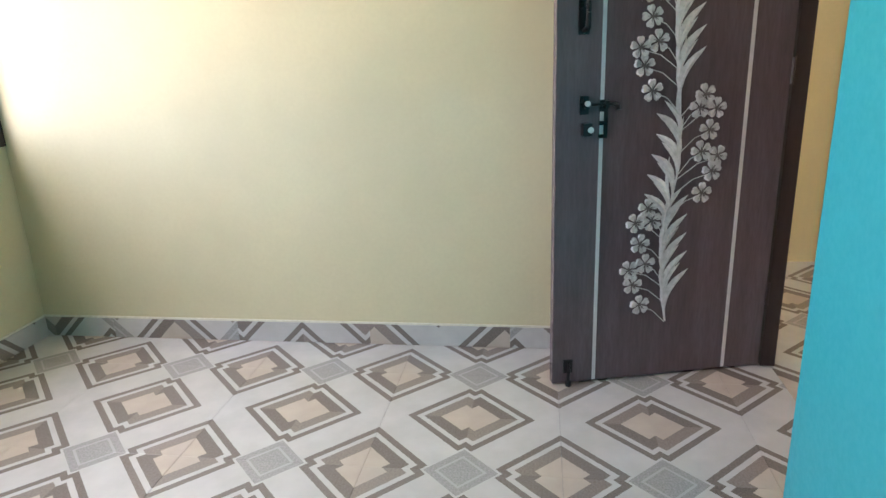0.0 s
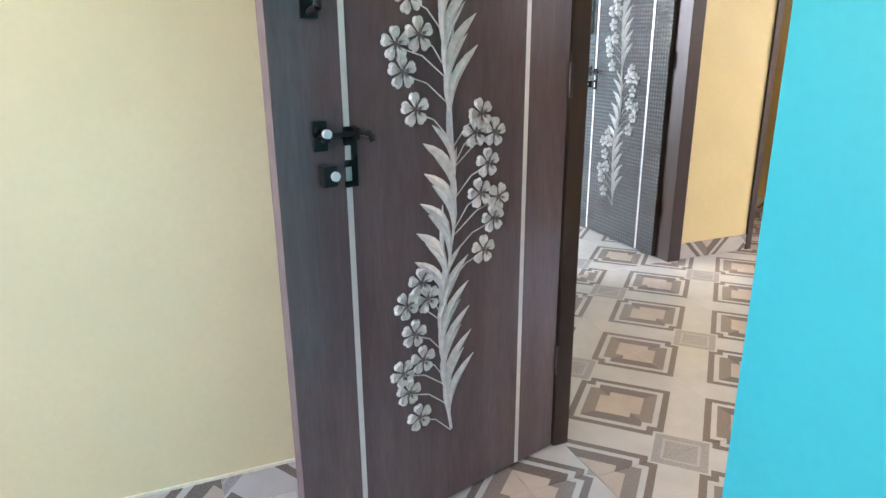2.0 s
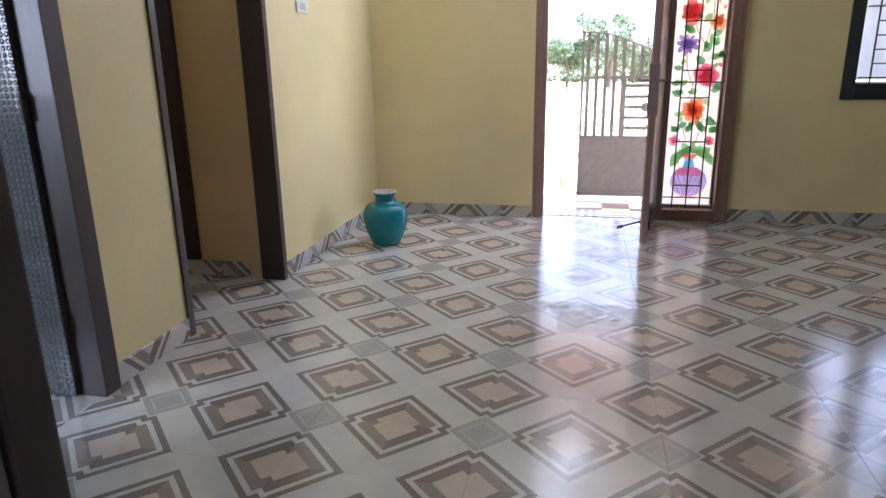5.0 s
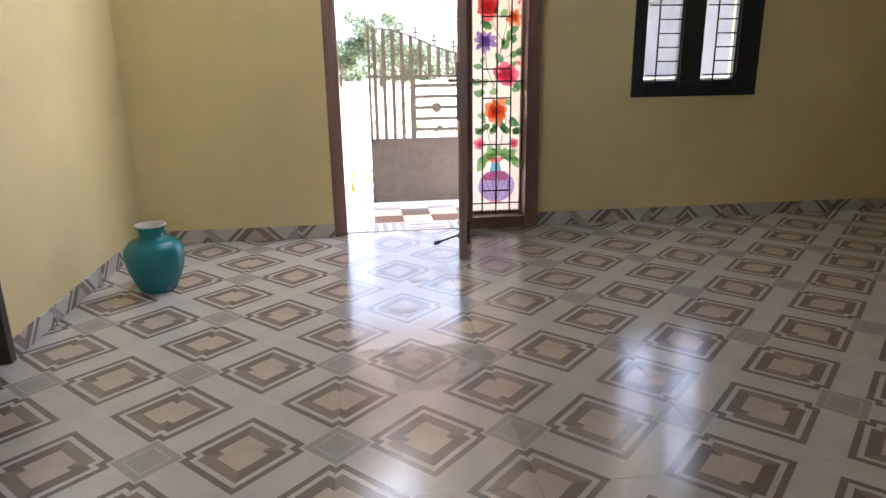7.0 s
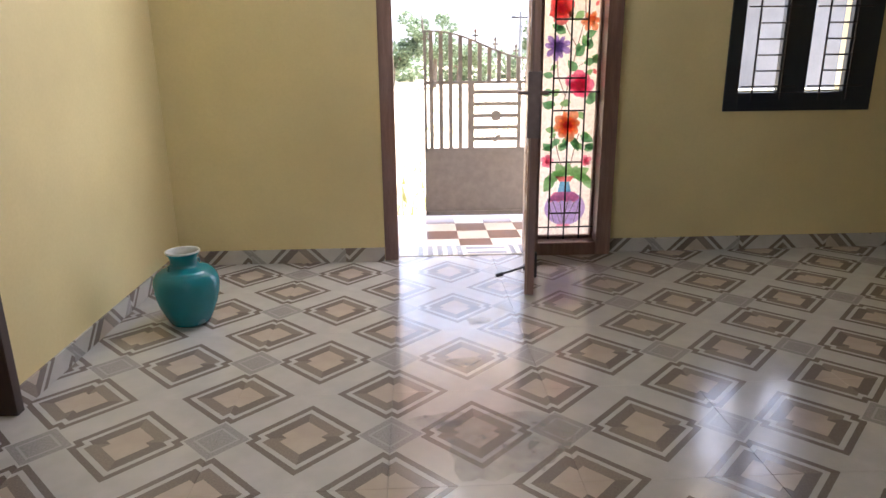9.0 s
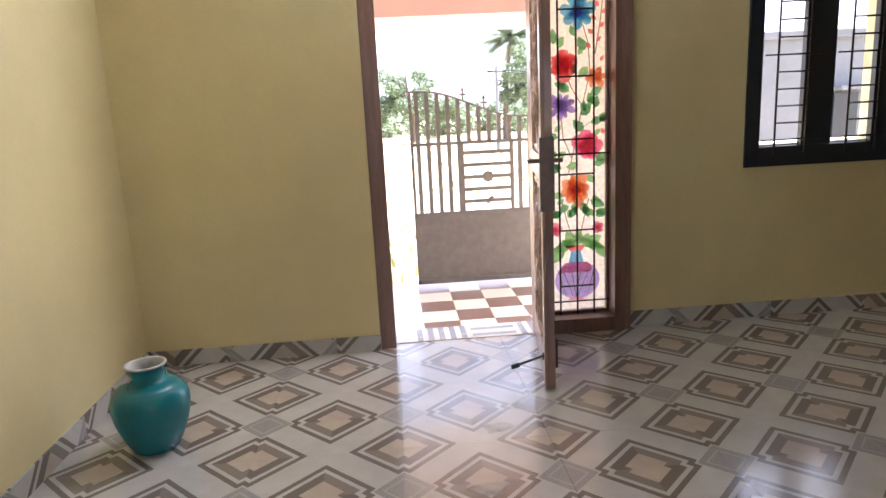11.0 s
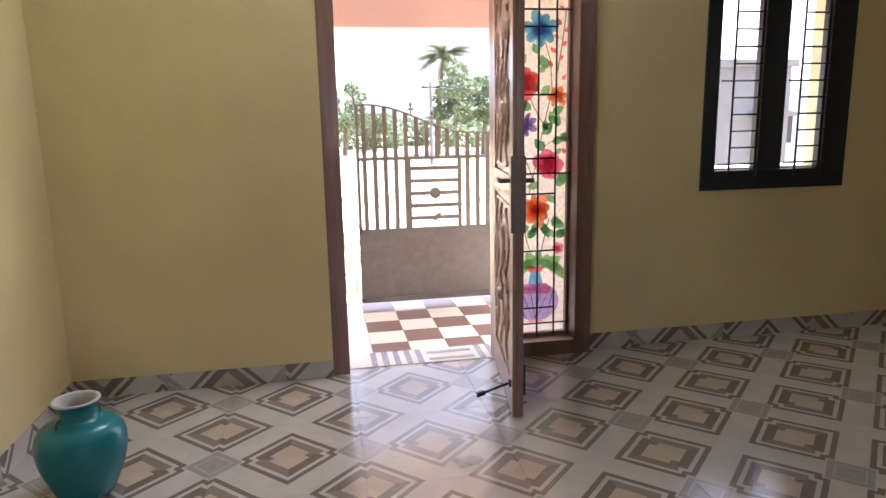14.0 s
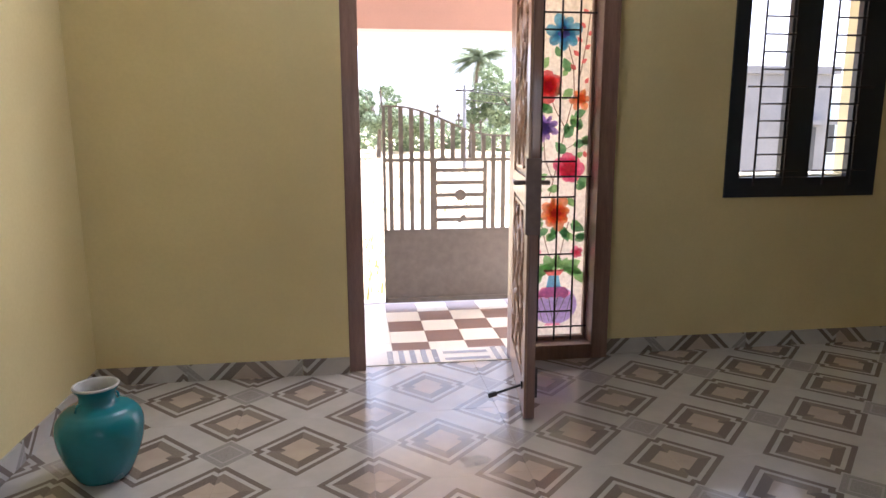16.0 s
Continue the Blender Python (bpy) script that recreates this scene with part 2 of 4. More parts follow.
def part(name, bm, mat, parent, label="", smooth=False, bevel=0.0, m=None):
    ob = new(name, mesh(bm, name, mat, smooth, bevel) if isinstance(bm, bmesh.types.BMesh) else bm)
    ob.parent = parent
    if m is not None:
        ob.matrix_basis = m
    return tagged(ob, label)


def boxed(name, dims, mat, parent=None, label="", bevel=0.0):
    bm = bmesh.new()
    box(bm, *dims)
    ob = new(name, mesh(bm, name, mat, False, bevel))
    if parent:
        ob.parent = parent
    return tagged(ob, label)


def boxes(name, many, mat, parent=None, label=""):
    bm = bmesh.new()
    for d in many:
        box(bm, *d)
    ob = new(name, mesh(bm, name, mat))
    if parent:
        ob.parent = parent
    return tagged(ob, label)


def empty(name, m=None):
    ob = new(name)
    ob.empty_display_size = 0.1
    if m is not None:
        ob.matrix_basis = m
    return ob


def lathe(bm, profile, n=40):
    rings = []
    for r, z in profile:
        rings.append([bm.verts.new((r * math.cos(2 * math.pi * i / n), r * math.sin(2 * math.pi * i / n), z)) for i in range(n)])
    for a, b in zip(rings, rings[1:]):
        for i in range(n):
            bm.faces.new((a[i], a[(i + 1) % n], b[(i + 1) % n], b[i]))
    return rings


def rod(bm, a, b, r, n=8, r2=None):
    """A round bar from a to b."""
    a, b = Vector(a), Vector(b)
    q = (b - a).to_track_quat("Z", "Y")
    ends = []
    for p, rr in ((a, r), (b, r if r2 is None else r2)):
        ends.append([bm.verts.new(p + q @ Vector((rr * math.cos(2 * math.pi * i / n), rr * math.sin(2 * math.pi * i / n), 0))) for i in range(n)])
    for i in range(n):
        bm.faces.new((ends[0][i], ends[0][(i + 1) % n], ends[1][(i + 1) % n], ends[1][i]))
    bm.faces.new(ends[0][::-1])
    bm.faces.new(ends[1])


def tube(bm, pts, r, n=6):
    for a, b in zip(pts, pts[1:]):
        rod(bm, a, b, r, n)


def wall(name, mat, solids):
    """A wall of one or more butted solids (lengths round its openings)."""
    return tagged(boxes(name, solids, mat), kind="structure")


# ---- the house shell ----
H = 3.0
YN = 6.0            # inner face of the entrance wall
wall("wall_north_1", CREAM, [(-4.0, -2.50, 5.945, 6.26, 0, H)])
wall("wall_north_2", CREAM, [(-1.02, -0.335, 6.045, 6.26, 0, H), (-0.335, 0.615, 6.045, 6.26, 0, 0.915), (-0.335, 0.615, 6.045, 6.26, 2.9, H), (0.615, 2.6, 6.045, 6.26, 0, H)])
wall("wall_north_3", CREAM, [(-2.50, -1.02, 5.99, 6.26, 2.9, H)])
wall("wall_west_1", CREAM, [(-4.10, -3.87, 2.765, 3.262, 0, H)])
wall("wall_west_2", CREAM, [(-4.02, -3.80, 4.153, 5.945, 0, H)])
wall("wall_west_3", CREAM, [(-4.10, -3.87, 1.20, 1.86, 0, H), (-4.10, -3.87, 1.86, 2.765, 2.12, H), (-4.10, -3.85, 3.262, 4.153, 2.12, H)])
wall("wall_east", CREAM, [(2.6, 2.8, 1.0, 6.26, 0, H)])
wall("wall_partition_1", CREAM, [(-4.10, -2.665, 1.10, 1.20, 0, H), (-1.70, 2.6, 1.09, 1.20, 0, H), (-2.665, -1.70, 1.105, 1.20, 2.12, H)])
wall("wall_partition_2", TEAL, [(-1.77, 1.8, 0.977, 1.088, 0, H), (-2.68, -1.77, 0.977, 1.103, 2.125, H)])
wall("wall_bedroom_west", PALE, [(-2.86, -2.68, -2.15, 1.098, 0, H)])
wall("wall_bedroom_south", PALE, [(-2.68, -0.35, -2.15, -1.95, 0, 0.88), (-2.68, -0.35, -2.15, -1.95, 2.1, H), (-0.35, 2.0, -2.15, -1.95, 0, H)])
wall("wall_bedroom_east", TEAL, [(1.8, 2.0, -1.95, 1.088, 0, H)])
wall("wall_backroom_north", TEAL, [(-7.2, -4.10, 3.20, 3.23, 0, H)])
wall("wall_passage_south", CREAM, [(-5.6, -4.10, 3.233, 3.26, 0, H)])
wall("wall_backroom_west", TEAL, [(-7.4, -7.2, 0.1, 3.31, 0, H)])
wall("wall_backroom_south", CREAM, [(-7.2, -6.5, 0.1, 0.3, 0, H), (-6.5, -5.2, 0.1, 0.3, 0, 0.9), (-6.5, -5.2, 0.1, 0.3, 2.1, H), (-5.2, -3.87, 0.1, 0.3, 0, H)])
wall("wall_backroom_east", TEAL, [(-4.10, -3.90, 0.3, 1.098, 0, H)])
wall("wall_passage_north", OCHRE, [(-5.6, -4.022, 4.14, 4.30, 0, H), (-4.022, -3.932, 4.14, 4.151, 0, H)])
wall("wall_passage_west", CREAM, [(-5.8, -5.6, 3.26, 4.30, 0, 1.6), (-5.8, -5.6, 3.26, 3.42, 1.6, 2.2), (-5.8, -5.6, 4.02, 4.30, 1.6, 2.2), (-5.8, -5.6, 3.26, 4.30, 2.2, H)])
tagged(boxed("ceiling", (-7.4, 2.8, -2.15, 6.26, H, H + 0.15), WHITE), kind="structure")

# ---- tiled floors ----
CELL = 0.6


def tile_mesh(x0, x1, y0, y1, t=0.009):
    """A tile (or a cut of one) in its own frame, whose origin is the printed tile's middle."""
    g, b = 0.0005, 0.0005
    x0, x1, y0, y1 = x0 + g, x1 - g, y0 + g, y1 - g
    bm = bmesh.new()
    lo = [bm.verts.new(p) for p in ((x0, y0, -t), (x1, y0, -t), (x1, y1, -t), (x0, y1, -t))]
    mid = [bm.verts.new(p) for p in ((x0, y0, -b), (x1, y0, -b), (x1, y1, -b), (x0, y1, -b))]
    top = [bm.verts.new(p) for p in ((x0 + b, y0 + b, 0), (x1 - b, y0 + b, 0), (x1 - b, y1 - b, 0), (x0 + b, y1 - b, 0))]
    for p, q in ((lo, mid), (mid, top)):
        for i in range(4):
            bm.faces.new((p[i], p[(i + 1) % 4], q[(i + 1) % 4], q[i]))
    bm.faces.new(top)
    return mesh(bm, "tile", TILE)


FULL_TILE = tile_mesh(-0.3, 0.3, -0.3, 0.3)


def tiled_floor(name, x0, x1, y0, y1, ox, oy):
    floor = tagged(boxed(name, (x0, x1, y0, y1, -0.12, -0.006), GROUT), "grey cement bed under glossy printed floor tiles", kind="structure")
    for i in range(math.floor((x0 - ox) / CELL), math.ceil((x1 - ox) / CELL)):
        for j in range(math.floor((y0 - oy) / CELL), math.ceil((y1 - oy) / CELL)):
            cx, cy = ox + (i + 0.5) * CELL, oy + (j + 0.5) * CELL
            a, b = max(x0 - cx, -0.3), min(x1 - cx, 0.3)
            c, d = max(y0 - cy, -0.3), min(y1 - cy, 0.3)
            if b - a < 0.01 or d - c < 0.01:
                continue
            whole = b - a > 0.5999 and d - c > 0.5999
            part("tile", FULL_TILE if whole else tile_mesh(a, b, c, d), None, floor, m=Matrix.Translation((cx, cy, random.uniform(-0.0001, 0.0001))))
    return floor


def skirting(name, start, end, height=0.092, shift=0.0, cemented=False):
    """Cut tiles set on edge along a wall, from start to end (seen from the room, the wall's foot runs to the right)."""
    a, b = Vector((*start, 0)), Vector((*end, 0))
    along = (b - a).normalized()
    out = Vector((along.y, -along.x, 0))
    length = (b - a).length
    base = new(name, bpy.data.meshes.new(name))
    tagged(base, "cut printed floor tiles set on edge as skirting", kind="structure")
    at, n = -shift, 0
    while at < length - 0.02:
        lo, hi = max(at, 0), min(at + CELL, length)
        n += 1
        if hi - lo > 0.02:
            low = (-0.30, -0.15, 0.02, 0.12)[n % 4]
            me = tile_mesh(lo - at - 0.3, hi - at - 0.3, low, low + height)
            rot = Matrix((along, Vector((0, 0, 1)), out)).transposed().to_4x4()
            part("tile", me, None, base, m=Matrix.Translation(a + along * (at + 0.3) + out * 0.010 + Vector((0, 0, -low + 0.001))) @ rot)
        at += CELL
    if not cemented:
        return base
    line = bmesh.new()
    box(line, 0, length, 0.0005, 0.0075, height + 0.0015, height + 0.009)
    part("cement_line", line, CEMENT, base, "pale cement line on top of the skirting", m=Matrix.Translation(a) @ Matrix((along, out, Vector((0, 0, 1)))).transposed().to_4x4())
    return base


# ---- doors ----
def petal_fan(bm, cx, cz, r, n, depth, turn=0.0, wide=0.40):
    """A blossom of n cupped petals with notched tips, standing out of the x-z plane towards -y."""
    outline = [(0.10, 0.05), (0.40, 0.55), (0.70, 0.98), (0.92, 0.80), (1.0, 0.35), (0.94, 0.0), (1.0, -0.35), (0.92, -0.80), (0.70, -0.98), (0.40, -0.55), (0.10, -0.05)]
    for k in range(n):
        ang = turn + 2 * math.pi * k / n
        ca, sa = math.cos(ang), math.sin(ang)

        def at(s, w, y):
            return bm.verts.new((cx + s * r * ca - w * r * wide * sa, y, cz + s * r * sa + w * r * wide * ca))

        rim = [at(s, w, -depth * 0.25) for s, w in outline]
        edge = [at(0.15 + (s - 0.15) * 0.86, w * 0.80, -depth * (0.35 + 0.65 * s)) for s, w in outline]
        crease = [at(0.2 + 0.16 * i, 0.0, -depth * (0.25 + 0.12 * i)) for i in range(4)]
        for i in range(len(rim) - 1):
            bm.faces.new((rim[i], rim[i + 1], edge[i + 1], edge[i]))
        for i, q in enumerate((0, 1, 2, 3, 3)):
            bm.faces.new((edge[i], edge[i + 1], crease[min(q, 3)]))
            bm.faces.new((edge[10 - i], crease[min(q, 3)], edge[9 - i]))
        for i in range(3):
            bm.faces.new((crease[i], edge[i + 1], crease[i + 1]))
            bm.faces.new((crease[i], crease[i + 1], edge[9 - i]))


def blade(bm, root, tip, width, depth, sag=0.15):
    """A carved leaf from root to tip (x, z), with a raised rib."""
    r, t = Vector(root), Vector(tip)
    d = t - r
    side = Vector((-d.y, d.x)).normalized()
    left, right, rib = [], [], []
    for i in range(8):
        s = i / 7
        bow = side * (math.sin(math.pi * s) * d.length * sag)
        w = width * (math.sin(math.pi * min(s ** 1.45, 1.0)) ** 0.75 if 0 < s < 1 else 0) + 0.0008
        p = r + d * s + bow
        for lst, q, y in ((left, p + side * w, -0.001), (rib, p, -depth * (0.4 + 0.6 * math.sin(math.pi * s))), (right, p - side * w, -0.001)):
            lst.append(bm.verts.new((q.x, y, q.y)))
    for i in range(7):
        bm.faces.new((left[i], left[i + 1], rib[i + 1], rib[i]))
        bm.faces.new((rib[i], rib[i + 1], right[i + 1], right[i]))


def spray():
    """The relief on a door leaf: a stem, blades and blossoms, as three meshes. x runs from the free edge, z up."""
    stem = [(0.421, 0.224), (0.405, 0.349), (0.398, 0.50), (0.412, 0.66), (0.437, 0.80), (0.430, 0.94), (0.421, 1.07), (0.408, 1.20), (0.404, 1.33), (0.415, 1.48), (0.437, 1.62), (0.430, 1.76)]
    sb = bmesh.new()
    tube(sb, [(x, -0.003, z) for x, z in stem], 0.0035)
    lb = bmesh.new()
    # blades: root height on the stem, then how far the tip goes sideways and up
    for z0, way, count in ((0.245, 1, 10), (0.59, -1, 10), (1.01, 1, 10), (1.42, -1, 9)):
        for i in range(count):
            zr = z0 + 0.034 * i
            x0 = np.interp(zr, [p[1] for p in stem], [p[0] for p in stem])
            long = i % 2 == 0
            reach = (0.078 if long else 0.050) if way > 0 else (0.088 if long else 0.060)
            up = (0.175 if long else 0.165) if way > 0 else (0.115 if long else 0.12)
            blade(lb, (x0, zr - 0.02), (x0 + way * reach, zr + up), 0.0125 if long else 0.0095, 0.008, 0.17 * way)
    for i in range(11):
        z = 0.25 + i * 0.13
        x0 = np.interp(z, [p[1] for p in stem], [p[0] for p in stem])
        blade(lb, (x0, z), (x0 + 0.010 * (-1) ** i, z + 0.19), 0.0065, 0.005, 0.04)
    cluster = [(0.0, 0.0), (-0.031, 0.080), (-0.047, 0.137), (0.013, 0.155), (-0.011, 0.231), (-0.031, 0.308), (0.029, 0.312), (0.012, 0.357)]
    flowers = []
    for ox, oz, way in ((0.321, 0.295, 1), (0.525, 0.696, -1), (0.326, 1.052, 1), (0.525, 1.46, -1)):
        for i, (x, z) in enumerate(cluster):
            flowers.append((ox + x * way, oz + z * (0.94 if way < 0 else 1.0), 0.038 - 0.001 * (i % 3)))
    fb, hb = bmesh.new(), bmesh.new()
    rnd = random.Random(4)
    for x, z, r in flowers:
        turn = rnd.uniform(0, 2)
        petal_fan(fb, x, z, r, 5, 0.009, turn, 0.38)
        for k in range(5):
            a = turn + 2 * math.pi * k / 5
            for da in (-0.24, 0.0, 0.24):
                tip = 0.62 if da == 0 else 0.46
                u0, u1 = Vector((math.cos(a + da), math.sin(a + da))) * r * 0.12, Vector((math.cos(a + da), math.sin(a + da))) * r * tip
                side_v = Vector((-math.sin(a), math.cos(a))) * r * 0.055
                hb.faces.new([hb.verts.new((x + q.x, -0.0100 - 0.0015 * (i == 2), z + q.y)) for i, q in enumerate((u0 - side_v, u0 + side_v, u1))])
        rod(hb, (x, -0.002, z), (x, -0.009, z), 0.0065, 8, 0.004)
        xs = np.interp(z - 0.05, [p[1] for p in stem], [p[0] for p in stem])
        tube(sb, [(xs, -0.002, z - 0.075), ((x + xs) / 2, -0.003, z - 0.025), (x, -0.003, z - 0.006)], 0.0016, 5)
    return [(mesh(b, n, m), n) for b, n, m in ((sb, "stem", RELIEF), (lb, "carved_leaves", RELIEF), (fb, "blossoms", RELIEF), (hb, "blossom_hearts", RELIEF_DARK))]


SPRAY = spray()
LEAF_W, LEAF_H = 0.812, 2.06


def bedroom_door(name, m, face, label):
    """A door leaf: origin at the foot of its free edge, x towards the hinges, -y the decorated face."""
    door = tagged(empty(name, m), label, kind="structure")
    leaf = boxed("leaf", (0, LEAF_W, 0.0, 0.035, 0.008, LEAF_H), face, door, bevel=0.002)
    for x0 in (0.150, 0.657):
        boxed("inlay_strip", (x0, x0 + 0.013, -0.0015, 0.001, 0.012, LEAF_H - 0.004), SILVER, door, "silver inlay strip")
    for me, n in SPRAY:
        if face is FILM:
            me = me.copy()
            for i, mat in enumerate(me.materials):
                if mat is RELIEF or mat == RELIEF:
                    me.materials[i] = RELIEF_WRAPPED
        part(n, me, None, door, "silver-grey carved relief")
    # sliding bolt and its plates
    bolt = boxed("bolt_plate", (0.080, 0.110, -0.006, 0.0, 0.985, 1.045), BLACK, door, "black bolt", 0.002)
    bm = bmesh.new()
    rod(bm, (0.085, -0.014, 1.016), (0.200, -0.014, 1.016), 0.0055)
    for x in (0.100, 0.168):
        box(bm, x - 0.006, x + 0.006, -0.022, 0.0, 1.004, 1.028)
    tube(bm, [(0.192, -0.014, 1.016), (0.202, -0.02, 1.012), (0.205, -0.024, 0.998)], 0.008, 8)
    box(bm, 0.147, 0.166, -0.006, 0, 0.905, 0.918)
    box(bm, 0.147, 0.166, -0.006, 0, 0.948, 0.962)
    box(bm, 0.147, 0.166, -0.006, 0, 0.992, 1.03)
    box(bm, 0.163, 0.176, -0.005, 0, 0.905, 1.03)
    part("bolt", bm, BLACK, door, "black sliding bolt")
    boxed("lock_body", (0.088, 0.118, -0.024, 0.0, 0.915, 0.957), BLACK, door, "black lock", 0.003)
    bm = bmesh.new()
    rod(bm, (0.112, -0.024, 0.936), (0.112, -0.029, 0.936), 0.010, 14)
    part("lock_cylinder", bm, CHROME, door, "chrome key cylinder")
    bm = bmesh.new()
    rod(bm, (0.100, -0.018, 1.021), (0.100, -0.028, 1.021), 0.009, 14)
    part("bolt_knob", bm, CHROME, door, "chrome knob")
    bm = bmesh.new()
    tube(bm, [(0.088, 0, 1.245), (0.088, -0.04, 1.255), (0.088, -0.045, 1.30), (0.088, -0.045, 1.40), (0.088, -0.04, 1.44), (0.088, 0, 1.45)], 0.008, 10)
    box(bm, 0.070, 0.106, -0.005, 0, 1.235, 1.46)
    part("pull_handle", bm, BLACK, door, "black pull handle")
    bm = bmesh.new()
    rod(bm, (0.057, -0.012, 0.09), (0.057, -0.012, 0.02), 0.006)
    rod(bm, (0.057, -0.012, 0.02), (0.057, -0.012, 0.001), 0.011)
    box(bm, 0.040, 0.074, -0.006, 0, 0.05, 0.10)
    part("tower_bolt", bm, BLACK, door, "black foot bolt")
    for z in (0.25, 1.05, 1.8):
        bm = bmesh.new()
        rod(bm, (LEAF_W + 0.004, -0.004, z), (LEAF_W + 0.004, -0.004, z + 0.09), 0.006)
        part("hinge", bm, FRAME, door)
    return door


def jambs(name, x0, x1, y0, y1, w, top, mat, label, along="x"):
    """A door frame: two posts and a head. The opening runs along x or along y."""
    fr = tagged(empty(name), label, kind="structure")
    if along == "x":
        posts = [(x0, x0 + w, y0, y1, 0, top), (x1 - w, x1, y0, y1, 0, top)]
        head = (x0 + w, x1 - w, y0, y1, top - w, top)
    else:
        posts = [(x0, x1, y0, y0 + w, 0, top), (x0, x1, y1 - w, y1, 0, top)]
        head = (x0, x1, y0 + w, y1 - w, top - w, top)
    for p in posts:
        boxed("post", p, mat, fr, bevel=0.004)
    boxed("head", head, mat, fr, bevel=0.004)
    return fr


jambs("door_frame_1", -2.665, -1.70, 1.16, 1.212, 0.09, 2.12, FRAME, "dark brown bedroom door frame")
d1 = Vector((-2.571, 1.131, 0)) - Vector((-2.362, 0.369, 0))
bedroom_door("door_1", Matrix.Translation((-2.362, 0.369, 0)) @ pose(0, 0, 0, 0, 0, math.degrees(math.atan2(d1.y, d1.x))), LAMINATE,
             "open dark walnut laminate door with silver floral relief")
jambs("door_frame_2", -3.99, -3.85, 1.86, 2.765, 0.085, 2.12, FRAME, "dark brown door frame in the hall wall", "y")
bedroom_door("door_2", Matrix.Translation((-4.775, 2.655, 0)), FILM, "open dark laminate door still wrapped in bubble film")
passage_frame = tagged(empty("door_frame_3"), "dark brown frame of an opening without a door", kind="structure")
boxed("post", (-4.105, -3.858, 3.262, 3.304, 0, 2.12), FRAME, passage_frame, bevel=0.004)
boxed("post", (-3.93, -3.785, 4.108, 4.153, 0, 2.12), FRAME, passage_frame, bevel=0.004)
boxed("head", (-3.99, -3.845, 3.304, 4.108, 2.075, 2.12), FRAME, passage_frame, bevel=0.004)

tiled_floor("floor_hall", -3.87, 2.6, 1.20, 6.26, 0.0, 0.0)

# ---- entrance: frame, leaf, painted side light ----
entrance = tagged(empty("door_frame_4"), "polished brown wooden entrance frame with a side light", kind="structure")
# opening carried up to 2.9 m, out of view, as room for the fill lamps
for d in ((-2.50, -2.412, 5.965, 6.10, 0, 2.9), (-1.585, -1.50, 5.985, 6.11, 0, 2.9), (-1.115, -1.02, 5.985, 6.11, 0, 2.9)):
    boxed("post", d, TEAK, entrance, bevel=0.005)
boxed("head", (-2.412, -1.585, 5.97, 6.10, 2.865, 2.9), TEAK, entrance, bevel=0.004)
boxed("head", (-1.50, -1.115, 5.99, 6.10, 2.07, 2.13), TEAK, entrance, bevel=0.004)
boxed("sill", (-1.50, -1.115, 5.99, 6.11, 0.0, 0.085), TEAK, entrance, bevel=0.004)
for d in ((-1.50, -1.485, 6.10, 6.13, 0.085, 2.07), (-1.13, -1.115, 6.10, 6.13, 0.085, 2.07), (-1.485, -1.13, 6.10, 6.13, 0.085, 0.105)):
    boxed("bead", d, TEAK, entrance)

side = tagged(empty("painted_side_light", Matrix.Translation((-1.285, 6.135, 0.0))), "cream glass side light painted with flowers in a vase", "window")
boxed("pane", (-0.215, 0.17, 0.0, 0.006, 0.085, 2.07), GLASS_CREAM, side)
INK = {k: sheer("glass_paint_" + k, tuple(0.20 + 0.80 * c for c in v), 0.85) for k, v in dict(
    green=(0.03, 0.36, 0.07), light_green=(0.16, 0.50, 0.10), red=(0.85, 0.05, 0.07), pink=(0.92, 0.06, 0.28), orange=(0.92, 0.27, 0.05), purple=(0.27, 0.13, 0.62),
    violet=(0.40, 0.28, 0.75), blue=(0.03, 0.42, 0.75), rose=(0.95, 0.22, 0.42), brown=(0.22, 0.12, 0.06), yellow=(0.95, 0.55, 0.10), dark=(0.05, 0.03, 0.12)).items()}


def flat_bloom(bm, x, z, r, n, y, turn=0.0, wide=0.5, ragged=0.12, seed=1):
    """Flat painted petals."""
    rnd = random.Random(seed)
    for k in range(n):
        ang = turn + 2 * math.pi * k / n + rnd.uniform(-0.08, 0.08)
        rr = r * rnd.uniform(1 - ragged, 1 + ragged)
        pts = []
        for s, w in ((0.0, 0.12), (0.35, 0.75), (0.7, 1.0), (0.9, 0.7), (1.0, 0.12), (1.0, -0.12), (0.9, -0.7), (0.7, -1.0), (0.35, -0.75), (0.0, -0.12)):
            a, b = s * rr, w * wide * rr * rnd.uniform(0.88, 1.1)
            pts.append(bm.verts.new((x + a * math.cos(ang) - b * math.sin(ang), y - 0.00012 * k, z + a * math.sin(ang) + b * math.cos(ang))))
        bm.faces.new(pts)


def leaf_flat(bm, x, z, length, ang, y, wide=0.32):
    pts = []
    for s, w in ((0, 0), (0.25, 0.8), (0.5, 1), (0.8, 0.6), (1, 0), (0.75, -0.55), (0.45, -1), (0.2, -0.75)):
        a, b = s * length, w * wide * length
        pts.append(bm.verts.new((x + a * math.cos(ang) - b * math.sin(ang), y, z + a * math.sin(ang) + b * math.cos(ang))))
    bm.faces.new(pts)


def paint(name, ink, build, label):
    bm = bmesh.new()
    build(bm)
    bmesh.ops.recalc_face_normals(bm, faces=bm.faces)
    return part(name, bm, INK[ink], side, label)


